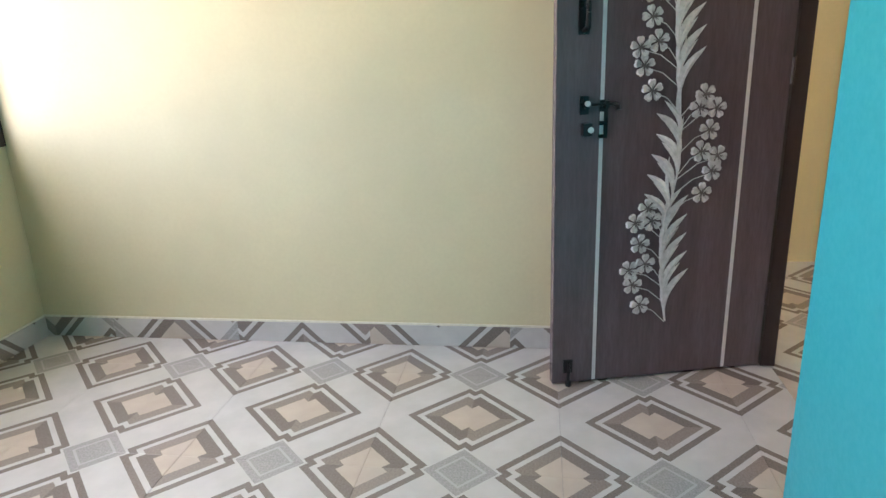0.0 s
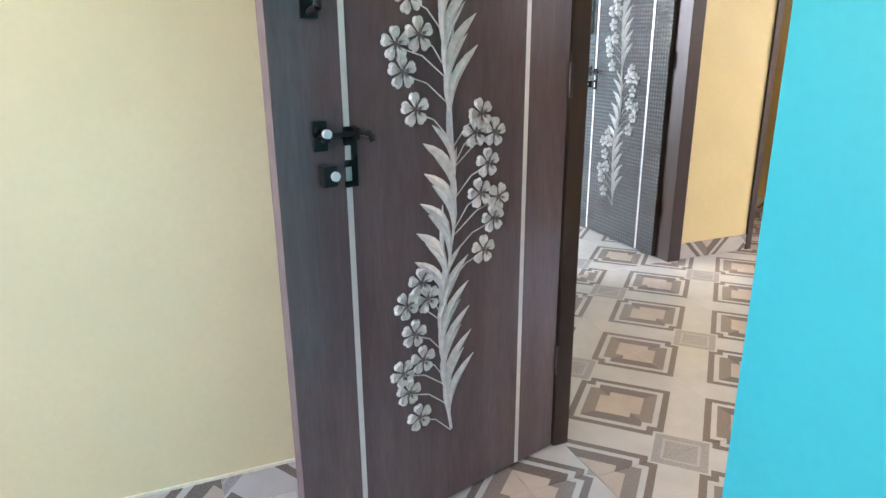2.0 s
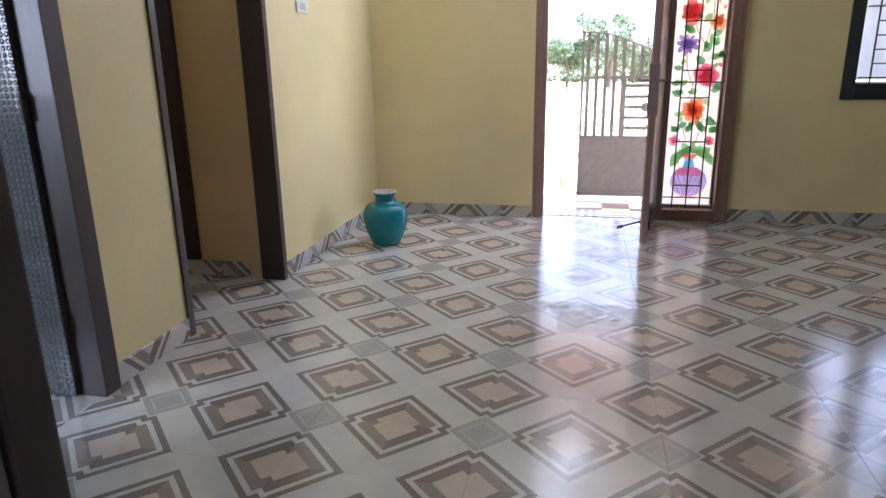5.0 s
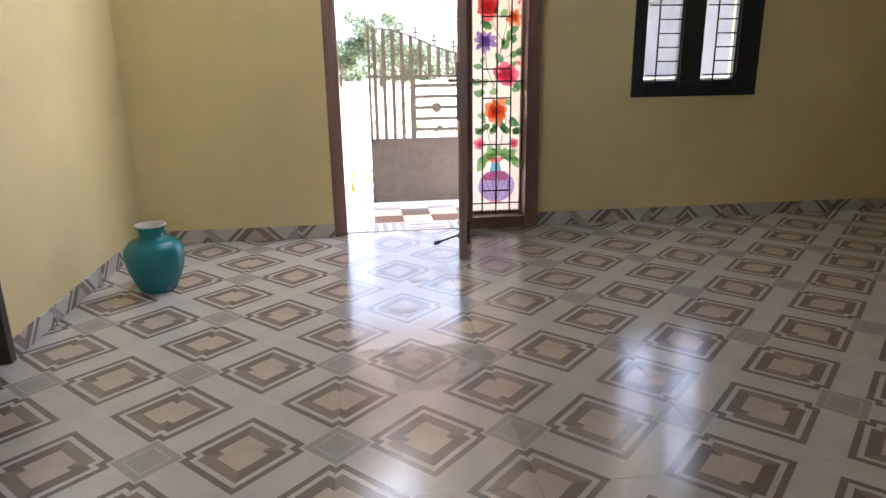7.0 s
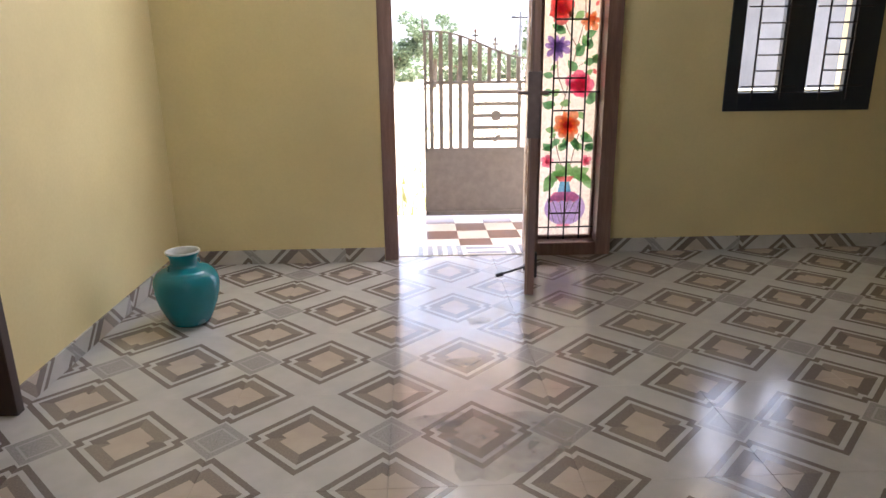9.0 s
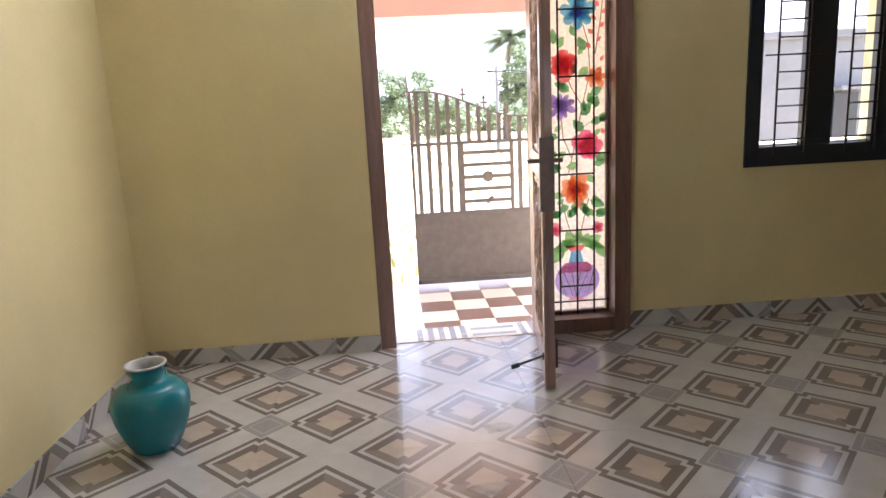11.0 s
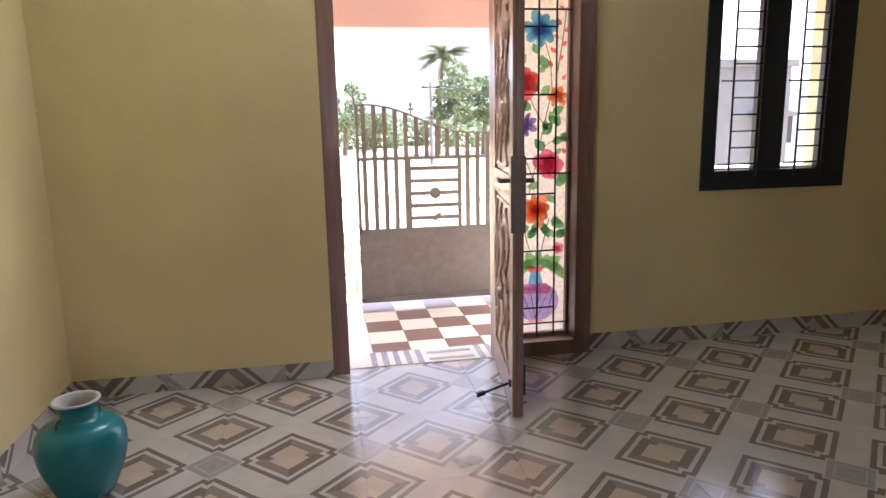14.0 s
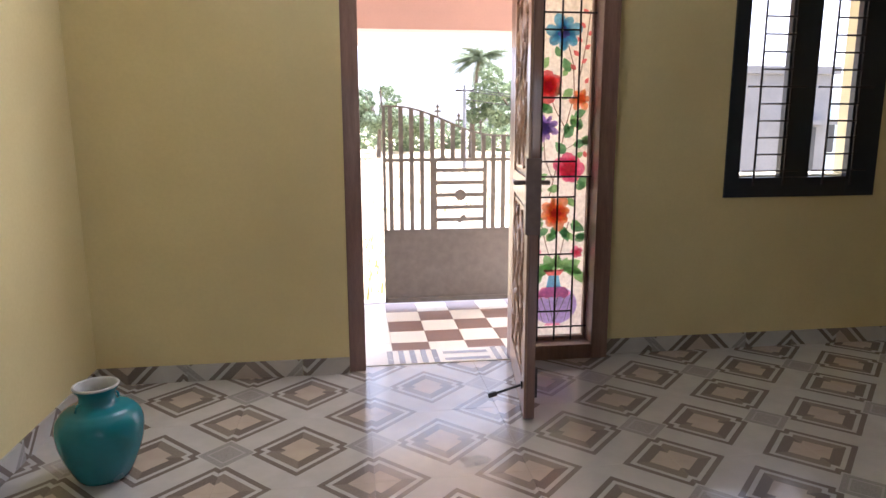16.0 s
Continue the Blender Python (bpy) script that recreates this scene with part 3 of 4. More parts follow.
PALE_INK = {k: sheer("pale_glass_paint_" + k, v, 0.8) for k, v in dict(
    blue=(0.25, 0.66, 0.88), red=(0.95, 0.26, 0.26), orange=(0.96, 0.50, 0.20), purple=(0.50, 0.38, 0.82), pink=(0.96, 0.32, 0.52), rose=(0.97, 0.50, 0.64)).items()}


def bloom(ink, heart, x, z, r, n, turn, label, wide=0.5, seed=1):
    paint("painted_flower", ink, lambda bm: flat_bloom(bm, x, z, r * 0.92, n, -0.002, turn, wide * 0.72, 0.16, seed), label)
    bm = bmesh.new()
    flat_bloom(bm, x, z, r * 0.80, n, -0.0042, turn, wide * 0.26, 0.15, seed + 3)
    part("painted_flower_light", bm, PALE_INK[ink], side, label + " highlights")
    bm = bmesh.new()
    flat_bloom(bm, x, z, r * 0.56, n, -0.0031, turn + math.pi / n, wide * 0.55, 0.2, seed + 5)
    part("painted_flower_ring", bm, INK[ink], side, label + " inner petals")
    paint("painted_flower_inner", heart, lambda bm: flat_bloom(bm, x, z, r * 0.30, n, -0.0052, turn + 0.4, 0.34, 0.2, seed + 9), label + " heart")


bloom("blue", "purple", 0.0, 1.83, 0.105, 7, 0.2, "blue painted flower", 0.42, 2)
bloom("red", "pink", -0.085, 1.545, 0.095, 6, 0.5, "red painted flower", 0.62, 3)
bloom("orange", "yellow", 0.105, 1.475, 0.07, 6, 0.1, "orange painted flower", 0.45, 4)
bloom("purple", "violet", -0.10, 1.32, 0.085, 9, 0.3, "purple painted flower", 0.30, 5)
bloom("pink", "rose", 0.050, 1.085, 0.095, 7, 0.0, "pink painted rose", 0.58, 6)
bloom("orange", "red", -0.02, 0.835, 0.105, 8, 0.2, "orange painted flower", 0.45, 7)
bloom("rose", "pink", -0.145, 0.60, 0.045, 5, 0.2, "small pink painted flower", 0.6, 8)
bloom("rose", "pink", 0.115, 0.60, 0.045, 5, 0.6, "small pink painted flower", 0.6, 9)


STROKES = (((-0.03, 0.52), (-0.07, 0.64), (-0.10, 0.76)), ((0.0, 0.52), (0.03, 0.66), (0.06, 0.78)), ((-0.06, 0.93), (-0.02, 1.10), (0.02, 1.30), (0.07, 1.50), (0.06, 1.66), (0.03, 1.76)),
           ((-0.04, 1.02), (-0.09, 1.14), (-0.10, 1.26)), ((0.0, 1.18), (0.07, 1.22), (0.13, 1.25)), ((0.02, 1.32), (-0.04, 1.42), (-0.07, 1.50)), ((0.10, 1.60), (0.13, 1.78), (0.15, 1.95)))


def stroke(bm, pts, w=0.0035):
    left = [bm.verts.new((x - w, -0.0012, z)) for x, z in pts]
    right = [bm.verts.new((x + w, -0.0012, z)) for x, z in pts]
    for i in range(len(pts) - 1):
        bm.faces.new((left[i], right[i], right[i + 1], left[i + 1]))


for line in STROKES:
    paint("painted_stem", "brown", lambda bm: stroke(bm, line), "thin brown painted stem")
rl = random.Random(12)


def foliage(ink, many, size, label, name="painted_leaf"):
    for x, z, a in many:
        paint(name, ink, lambda bm: leaf_flat(bm, x, z, size * rl.uniform(0.85, 1.2), a, -0.0016 - rl.uniform(0, 0.0003)), label)


foliage("green", [(0.04, 1.62, 2.0), (0.02, 1.26, 0.9), (0.05, 1.36, -0.6), (0.07, 1.22, 0.2), (0.03, 1.17, 2.3), (-0.05, 1.40, 2.6), (0.09, 0.98, 0.2), (-0.12, 0.94, 2.6),
                                                           (-0.06, 0.74, 3.6), (-0.02, 0.73, 4.2), (0.03, 0.74, 5.1), (0.07, 0.77, 5.8), (-0.12, 0.67, 2.4), (0.10, 0.67, 0.5)], 0.085, "green painted leaf")
foliage("green", [(-0.14, 1.66, 1.6), (-0.02, 1.70, 1.9), (-0.03, 1.49, 1.4), (-0.07, 1.42, 2.7), (0.07, 1.38, 0.4), (0.03, 1.28, 1.5), (0.10, 1.30, 1.4), (0.12, 1.23, 0.3),
                  (-0.12, 1.14, 2.9), (-0.12, 1.05, 3.4), (0.10, 1.01, 0.2), (-0.10, 0.96, 2.8), (-0.10, 0.70, 3.4), (0.10, 0.70, -0.2), (-0.02, 0.76, 4.5), (0.02, 0.76, 5.0)], 0.072, "green painted leaf")
foliage("light_green", [(-0.09, 0.78, 3.7), (0.08, 0.79, 5.6), (-0.05, 0.72, 4.4), (0.06, 0.72, 5.2), (0.0, 1.60, 0.9), (-0.10, 1.21, 3.8), (0.09, 1.15, 0.6)], 0.060, "light green painted leaf")
foliage("light_green", [(-0.12, 1.64, 1.0), (0.08, 1.33, 1.9), (-0.13, 1.02, 0.6), (0.12, 1.26, -0.3), (0.0, 0.98, 3.3), (0.05, 0.92, -0.9), (-0.09, 0.80, 3.0), (0.06, 1.53, 3.9)], 0.075, "light green painted leaf")
foliage("light_green", [(-0.03, 0.49, 2.6), (-0.02, 0.49, 2.1), (0.0, 0.50, 1.6), (0.02, 0.49, 1.1), (0.03, 0.49, 0.5), (-0.05, 0.50, 3.3), (0.05, 0.50, -0.2), (-0.10, 0.50, 4.2), (0.11, 0.50, 5.2)], 0.105, "green painted leaf at the vase mouth")
foliage("red", [(0.15 - 0.008 * i + (0.012 if i % 2 else -0.012), 1.93 - 0.037 * i, 0.6 if i % 2 else 2.4) for i in range(9)] + [(0.13, 1.56, 1.0), (0.14, 1.22, 1.3), (0.15, 1.15, 1.9)], 0.04, "small red painted leaf", "painted_sprig")


def vase_body(bm):
    bm.faces.new([bm.verts.new((-0.012 + 0.137 * math.cos(2 * math.pi * i / 40), -0.0018, 0.285 + 0.117 * math.sin(2 * math.pi * i / 40))) for i in range(40)])


def vase_lines(bm):
    for x0, x1 in ((-0.10, -0.04), (-0.05, -0.02), (0.01, -0.02), (0.06, -0.01), (-0.13, -0.08), (0.09, 0.05)):
        bm.faces.new([bm.verts.new(p) for p in ((x0 - 0.003, -0.0024, 0.35), (x0 + 0.003, -0.0024, 0.35), (x1 + 0.002, -0.0024, 0.185), (x1 - 0.002, -0.0024, 0.185))])


def quad(bm, x0, x1, x2, x3, z0, z1, y):
    bm.faces.new([bm.verts.new(p) for p in ((x0, y, z0), (x1, y, z0), (x3, y, z1), (x2, y, z1))])


def vase_collar(bm):
    pts = [(-0.09, 0.395), (-0.12, 0.355)] + [(-0.11 + 0.026 * i, 0.325 + 0.014 * (i % 2)) for i in range(8)] + [(0.085, 0.355), (0.05, 0.395)]
    bm.faces.new([bm.verts.new((x, -0.0028, z)) for x, z in pts])


paint("painted_vase", "violet", vase_body, "violet painted vase")
paint("painted_vase_lines", "dark", vase_lines, "dark lines on the painted vase")
paint("painted_vase_collar", "rose", vase_collar, "pink scalloped collar of the painted vase")
paint("painted_vase_neck", "blue", lambda bm: quad(bm, -0.065, 0.025, -0.05, 0.01, 0.395, 0.465, -0.002), "blue neck of the painted vase")
paint("painted_vase_lip", "red", lambda bm: quad(bm, -0.055, 0.015, -0.085, 0.045, 0.465, 0.50, -0.0022), "red lip of the painted vase")
paint("painted_vase_foot", "rose", lambda bm: quad(bm, -0.07, 0.03, -0.06, 0.02, 0.160, 0.175, -0.002), "pink foot of the painted vase")

grille = tagged(empty("side_light_grille", Matrix.Translation((-1.288, 6.085, 0.0))), "dark iron grille before the painted side light", "grille")
for x in (-0.125, -0.022, 0.080):
    bm = bmesh.new()
    rod(bm, (x, 0, 0.086), (x, 0, 2.07), 0.0055)
    part("bar", bm, IRON, grille)
for z, w in ((0.165, 0.2), (1.045, 0.2), (1.93, 0.2), (0.26, 0.125), (0.60, 0.125), (0.93, 0.125), (1.13, 0.125), (1.48, 0.125), (1.84, 0.125)):
    bm = bmesh.new()
    rod(bm, (-w if w > 0.15 else -0.125, 0.006, z), (w if w > 0.15 else 0.080, 0.006, z), 0.0050)
    part("bar", bm, IRON, grille)

# carved entrance leaf, origin at the foot of its free edge, x towards the hinges
ang = math.degrees(math.atan2(6.045 - 5.232, -1.57 + 1.700))
leaf = tagged(empty("door_4", Matrix.Translation((-1.700, 5.232, 0)) @ pose(0, 0, 0, 0, 0, ang)), "open carved teak entrance door with a dark lock", kind="structure")
EW = 0.823
boxed("slab", (0, EW, -0.038, 0, 0.010, 2.06), TEAK, leaf, bevel=0.003)
for x0, x1, z0, z1 in ((0.0, 0.10, 0.01, 2.06), (EW - 0.10, EW, 0.01, 2.06), (0.10, EW - 0.10, 0.01, 0.16), (0.10, EW - 0.10, 0.98, 1.10), (0.10, EW - 0.10, 1.95, 2.06)):
    boxed("rail", (x0, x1, 0.0005, 0.012, z0, z1), CARVED, leaf, bevel=0.003)
rc = random.Random(7)
for z0, z1 in ((0.20, 0.94), (1.14, 1.91)):
    boxed("panel_moulding", (0.125, EW - 0.125, 0.0, 0.006, z0 - 0.02, z1 + 0.02), CARVED, leaf, bevel=0.002)
    for col in range(3):
        bm = bmesh.new()
        x = 0.20 + col * (EW - 0.40) / 2
        n = 26
        tube(bm, [(x + 0.055 * math.sin(i * 0.55 + col), 0.008, z0 + (z1 - z0) * i / n) for i in range(n + 1)], 0.009, 7)
        part("carved_scroll", bm, CARVED, leaf)
    bm = bmesh.new()
    for i in range(26):
        x, z = rc.uniform(0.17, EW - 0.17), rc.uniform(z0 + 0.05, z1 - 0.08)
        blade(bm, (x, z), (x + rc.uniform(-0.07, 0.07), z + rc.uniform(0.05, 0.10)), 0.018, 0.014, 0.15)
    bmesh.ops.scale(bm, vec=(1, -1, 1), verts=bm.verts)
    bmesh.ops.translate(bm, vec=(0, 0.006, 0), verts=bm.verts)
    part("carved_leaves", bm, CARVED, leaf)
boxed("lock_plate", (-0.004, 0.055, -0.046, 0.020, 0.86, 1.19), BRONZE, leaf, "dull bronze lock plate", 0.003)
bm = bmesh.new()
rod(bm, (0.03, 0.02, 1.085), (0.03, 0.065, 1.085), 0.010)
rod(bm, (0.03, 0.062, 1.085), (0.13, 0.062, 1.085), 0.010)
rod(bm, (0.03, -0.046, 1.085), (0.03, -0.085, 1.085), 0.010)
rod(bm, (0.03, -0.078, 1.085), (0.05, -0.078, 1.085), 0.010)
part("lever_handle", bm, BRONZE, leaf, "dull bronze lever handle")
bm = bmesh.new()
rod(bm, (0.07, 0.0, 0.145), (0.07, 0.02, 0.145), 0.018, 12)
rod(bm, (0.07, 0.02, 0.145), (0.06, 0.14, 0.105), 0.006)
rod(bm, (0.06, 0.13, 0.108), (0.058, 0.17, 0.095), 0.012, 10)
part("door_stopper", bm, BLACK, leaf, "dark rubber-tipped door stopper")
boxed("tower_bolt", (0.03, 0.055, -0.052, -0.038, 0.10, 0.24), BLACK, leaf)
for z in (0.22, 1.0, 1.82):
    bm = bmesh.new()
    rod(bm, (EW + 0.006, -0.044, z), (EW + 0.006, -0.044, z + 0.1), 0.007)
    part("hinge", bm, TEAK, leaf)

# ---- hall window ----
win = tagged(empty("window_1"), "blue-black wooden window frame with an iron grille", kind="structure")
for d in ((-0.335, -0.25, 6.03, 6.07, 0.915, 2.9), (0.425, 0.615, 6.03, 6.07, 0.915, 2.9), (0.0, 0.18, 6.03, 6.07, 1.03, 2.86)):
    boxed("stile", d, WINDOW_PAINT, win, bevel=0.005)
for d in ((-0.25, 0.425, 6.03, 6.07, 0.915, 1.03), (-0.25, 0.425, 6.03, 6.07, 2.86, 2.9)):
    boxed("rail", d, WINDOW_PAINT, win, bevel=0.005)
boxed("sill", (-0.335, 0.615, 6.072, 6.33, 0.99, 1.04), YELLOW, win, "pale yellow outer sill")
boxed("reveal", (0.515, 0.615, 6.072, 6.258, 1.04, 2.9), YELLOW, win, "pale yellow outer reveal")
for x0, x1, xa, xb in ((-0.25, 0.0, -0.166, 0.018), (0.18, 0.425, 0.268, 0.446)):
    for x in (xa, xb):
        bm = bmesh.new()
        rod(bm, (x, 6.022, 0.985), (x, 6.022, 2.86), 0.0065)
        part("grille_bar", bm, IRON, win)
    for i in range(19):
        z = 1.068 + 0.0945 * i
        bm = bmesh.new()
        full = i % 5 == 0
        rod(bm, (x0 + 0.005 if full else xa, 6.014, z), (xb + 0.085 if full else xb, 6.014, z), 0.0055)
        part("grille_bar", bm, IRON, win)

# ---- back rooms ----
def plain_window(name, x0, x1, y0, y1, z0, z1, label):
    w = tagged(empty(name), label, kind="structure")
    for d in ((x0, x0 + 0.07, y0, y1, z0, z1), (x1 - 0.07, x1, y0, y1, z0, z1), ((x0 + x1) / 2 - 0.05, (x0 + x1) / 2 + 0.05, y0, y1, z0 + 0.07, z1 - 0.07)):
        boxed("stile", d, FRAME, w)
    for d in ((x0 + 0.07, x1 - 0.07, y0, y1, z0, z0 + 0.07), (x0 + 0.07, x1 - 0.07, y0, y1, z1 - 0.07, z1)):
        boxed("rail", d, FRAME, w)
    return w


plain_window("window_2", -2.68, -0.35, -2.10, -1.945, 0.88, 2.1, "dark brown bedroom window frame")
plain_window("window_3", -6.5, -5.2, 0.14, 0.29, 0.9, 2.1, "dark brown window frame in the back room")
closed = tagged(empty("door_5"), "closed glossy dark brown door above a teal step", kind="structure")
boxed("leaf", (-6.45, -5.45, 3.155, 3.198, 0.215, 2.2), LAMINATE, closed, bevel=0.003)
bm = bmesh.new()
box(bm, -6.22, -6.17, 3.14, 3.156, 0.98, 1.06)
rod(bm, (-6.20, 3.135, 1.02), (-6.20, 3.135, 0.93), 0.010)
part("latch", bm, CHROME, closed, "chrome latch")
tagged(boxed("trim_passage", (-4.425, -4.335, 4.11, 4.139, 0.1, 2.1), FRAME), "dark brown door post in the passage", kind="structure")

# ---- things in the hall ----
pot = tagged(empty("water_pot", Matrix.Translation((-3.436, 4.998, 0.0)) @ pose(0, 0, 0, 0, 0, 35) @ Matrix.Diagonal((0.95, 0.95, 0.915, 1.0))), "teal plastic water pot with a pale scuffed rim on the tiles", "water pot")
bm = bmesh.new()
lathe(bm, [(0.0, 0.002), (0.085, 0.0), (0.098, 0.006), (0.108, 0.025), (0.126, 0.065), (0.145, 0.115), (0.158, 0.165), (0.163, 0.21), (0.163, 0.24), (0.156, 0.268), (0.141, 0.290), (0.137, 0.293), (0.134, 0.299), (0.112, 0.312), (0.086, 0.321), (0.074, 0.327), (0.068, 0.338), (0.067, 0.360), (0.073, 0.380), (0.083, 0.392), (0.084, 0.398)], 56)
part("body", bm, PLASTIC, pot, smooth=True)
bm = bmesh.new()
lathe(bm, [(0.084, 0.3975), (0.087, 0.401), (0.085, 0.406), (0.079, 0.407), (0.075, 0.402)], 56)
part("rim", bm, RIM, pot, "pale scuffed rim", smooth=True)
bm = bmesh.new()
lathe(bm, [(0.0751, 0.4015), (0.069, 0.390), (0.063, 0.372), (0.062, 0.34), (0.080, 0.315), (0.120, 0.295), (0.140, 0.25), (0.10, 0.05), (0.0, 0.01)], 56)
part("inner_wall", bm, RIM, pot, "pale scuffed inside of the neck", smooth=True)
for a in (20, 200):
    bm = bmesh.new()
    c, s = math.cos(radians(a)), math.sin(radians(a))
    tube(bm, [(0.068 * c, 0.068 * s, 0.345), (0.084 * c, 0.084 * s, 0.344), (0.093 * c, 0.093 * s, 0.334), (0.095 * c, 0.095 * s, 0.312)], 0.0045, 8)
    part("ear", bm, PLASTIC, pot, "moulded ear", smooth=True)

sw = tagged(empty("switch_plate", Matrix.Translation((-3.80, 4.64, 1.555))), "white switch plate on the cream wall", "switch")
boxed("plate", (0.0005, 0.012, -0.075, 0.075, -0.04, 0.045), SWITCH, sw, bevel=0.003)
for y in (-0.05, -0.02, 0.01, 0.04):
    boxed("rocker", (0.012, 0.016, y - 0.010, y + 0.010, -0.018, 0.018), SWITCH, sw, bevel=0.0015)

def smear_film():
    n = Nodes("dried_water_smear")
    p = n.coords()
    tr = n.node("BsdfTransparent")
    mx = n.node("MixShader")
    n.done((0.50, 0.48, 0.45), 0.5, 0.0, 0.35)
    n.put(mx.inputs[0], n.ramp(n.noise(p, 14, 5), 0.32, 0.62, 0.04, 0.40))
    n.t.links.new(tr.outputs[0], mx.inputs[1])
    n.t.links.new(n.b.outputs[0], mx.inputs[2])
    n.t.links.new(mx.outputs[0], n.t.nodes["Material Output"].inputs[0])
    return n.mat


SMEAR = smear_film()
rs = random.Random(21)
for cx, cy, rx, ry in ((-2.02, 3.83, 0.22, 0.24), (-2.22, 3.98, 0.10, 0.06), (-2.1, 4.45, 0.07, 0.05), (-2.0, 4.9, 0.06, 0.05)):
    bm = bmesh.new()
    top = [bm.verts.new((rx * (1 + 0.25 * math.sin(3 * a + cx * 9) + rs.uniform(-0.1, 0.1)) * math.cos(a), ry * (1 + 0.25 * math.sin(2 * a + 1) + rs.uniform(-0.1, 0.1)) * math.sin(a), 0.0004)) for a in [2 * math.pi * i / 36 for i in range(36)]]
    bm.faces.new(top)
    ob = new("water_smear", mesh(bm, "water_smear", SMEAR))
    ob.matrix_basis = Matrix.Translation((cx, cy, 0.0008))
    tagged(ob, "dull dried smear on the glossy floor tiles", "stain", "smears on the floor")

# ---- porch ----
PZ = -0.40
porch = tagged(boxed("porch_floor", (-3.2, 1.2, 6.26, 8.95, PZ - 0.3, PZ - 0.008), GROUT), "cement bed under chequered porch tiles", kind="structure")
PT = 0.30
tm = []
for mat in (CREAM_TILE, BROWN_TILE):
    bm = bmesh.new()
    box(bm, -PT / 2 + 0.001, PT / 2 - 0.001, -PT / 2 + 0.001, PT / 2 - 0.001, -0.008, 0)
    tm.append(mesh(bm, "tile", mat))
for i in range(12):
    for j in range(8):
        part("tile", tm[(i + j) % 2 if i > 1 else 0], None, porch, m=Matrix.Translation((-2.64 + i * PT, 6.55 + j * PT, PZ)))
tagged(boxed("porch_border", (-3.0, 0.6, 6.272, 6.398, PZ - 0.0075, PZ), CREAM_TILE), "cream tile strip along the house wall", kind="structure")
tagged(boxes("step_riser", [(-2.41, -1.02, 6.262, 6.27, PZ, -0.002)], CREAM_TILE), "cream tiled riser below the threshold", kind="structure")
sill_strip = tagged(boxed("threshold", (-2.41, -1.50, 6.03, 6.258, 0.0005, 0.004), CREAM_TILE), "cream threshold tile with grey printed bars", kind="structure")
bars = [(-2.285 + 0.066 * i, -2.252 + 0.066 * i, 6.035, 6.254) for i in range(5)] + [(-1.66 + 0.066 * i, -1.627 + 0.066 * i, 6.035, 6.254) for i in range(2)]
bars += [(-1.955, -1.69, 6.06, 6.10), (-1.955, -1.69, 6.17, 6.21)]
for x0, x1, y0, y1 in bars:
    boxed("printed_bar", (x0, x1, y0, y1, 0.0035, 0.0048), GREY_PRINT, sill_strip, "grey printed bar")
canopy = tagged(empty("porch_canopy"), "pink beam and white slab of the porch roof", kind="structure")
boxed("beam", (-6.0, 0.5, 7.90, 8.05, 2.085, 2.75), PINK, canopy)
boxed("slab", (-6.0, 0.5, 8.05, 9.15, 2.10, 2.75), SOFFIT, canopy)
boxed("slab", (-6.0, 0.5, 6.26, 7.90, 2.70, 2.85), WHITE, canopy)
for x in (-3.3, 0.36):
    boxed("pillar", (x - 0.12, x + 0.12, 8.75, 8.98, PZ - 0.3, 2.10), PINK, canopy)

# ---- gate ----
gate = tagged(empty("gate", Matrix.Translation((-2.185, 8.70, 0))), "grey painted iron gate with bars and a sheet-metal foot", "gate")
GW, G0, G1, G2 = 1.50, -0.355, 0.335, 1.02


def gate_top(x):
    return 1.515 - 0.27 * (0.5 - 0.5 * math.cos(math.pi * min(max((x - 0.10) / 1.0, 0), 1)))


boxed("sheet", (0.0, GW, -0.004, 0.004, G0 + 0.04, G1), GATE, gate)
for d in ((0.0, GW, -0.018, 0.018, G0, G0 + 0.045), (0.0, GW, -0.018, 0.018, G1 - 0.01, G1 + 0.025), (0.0, GW, -0.016, 0.016, G2 - 0.014, G2 + 0.014), (0.0, 0.028, -0.018, 0.018, G0, 1.515), (GW - 0.028, GW, -0.018, 0.018, G0, 1.26)):
    boxed("frame_bar", d, GATE, gate)
bm = bmesh.new()
for i in range(24):
    xa, xb = GW * i / 24, GW * (i + 1) / 24
    rod(bm, (xa, 0, gate_top(xa)), (xb, 0, gate_top(xb)), 0.010, 6)
part("top_rail", bm, GATE, gate)
x = 0.075
while x < GW - 0.04:
    z0 = G2 if 0.485 < x < 0.985 else G1
    boxed("upright", (x - 0.020, x + 0.020, -0.010, 0.010, z0, gate_top(x)), GATE, gate)
    x += 0.098
for xx in (0.49, 0.975):
    boxed("upright", (xx - 0.018, xx + 0.018, -0.012, 0.012, G1, G2), GATE, gate)
for i in range(5):
    z = G1 + 0.115 + i * 0.118
    boxed("crossbar", (0.508, 0.957, -0.010, 0.010, z - 0.018, z + 0.018), GATE, gate)
bm = bmesh.new()
rod(bm, (0.735, -0.02, 0.685), (0.735, 0.02, 0.685), 0.055, 8)
part("boss", bm, GATE, gate, "octagonal boss")
bm = bmesh.new()
blade(bm, (0.74, 0.42), (0.79, 0.49), 0.02, 0.01)
blade(bm, (0.76, 0.42), (0.70, 0.47), 0.018, 0.01)
part("ornament", bm, GATE, gate, "small iron leaf ornament")
bm = bmesh.new()
rod(bm, (0.0, 0, 1.5), (-0.012, 0, 1.74), 0.011, 8, 0.004)
part("hinge_rod", bm, GATE, gate)
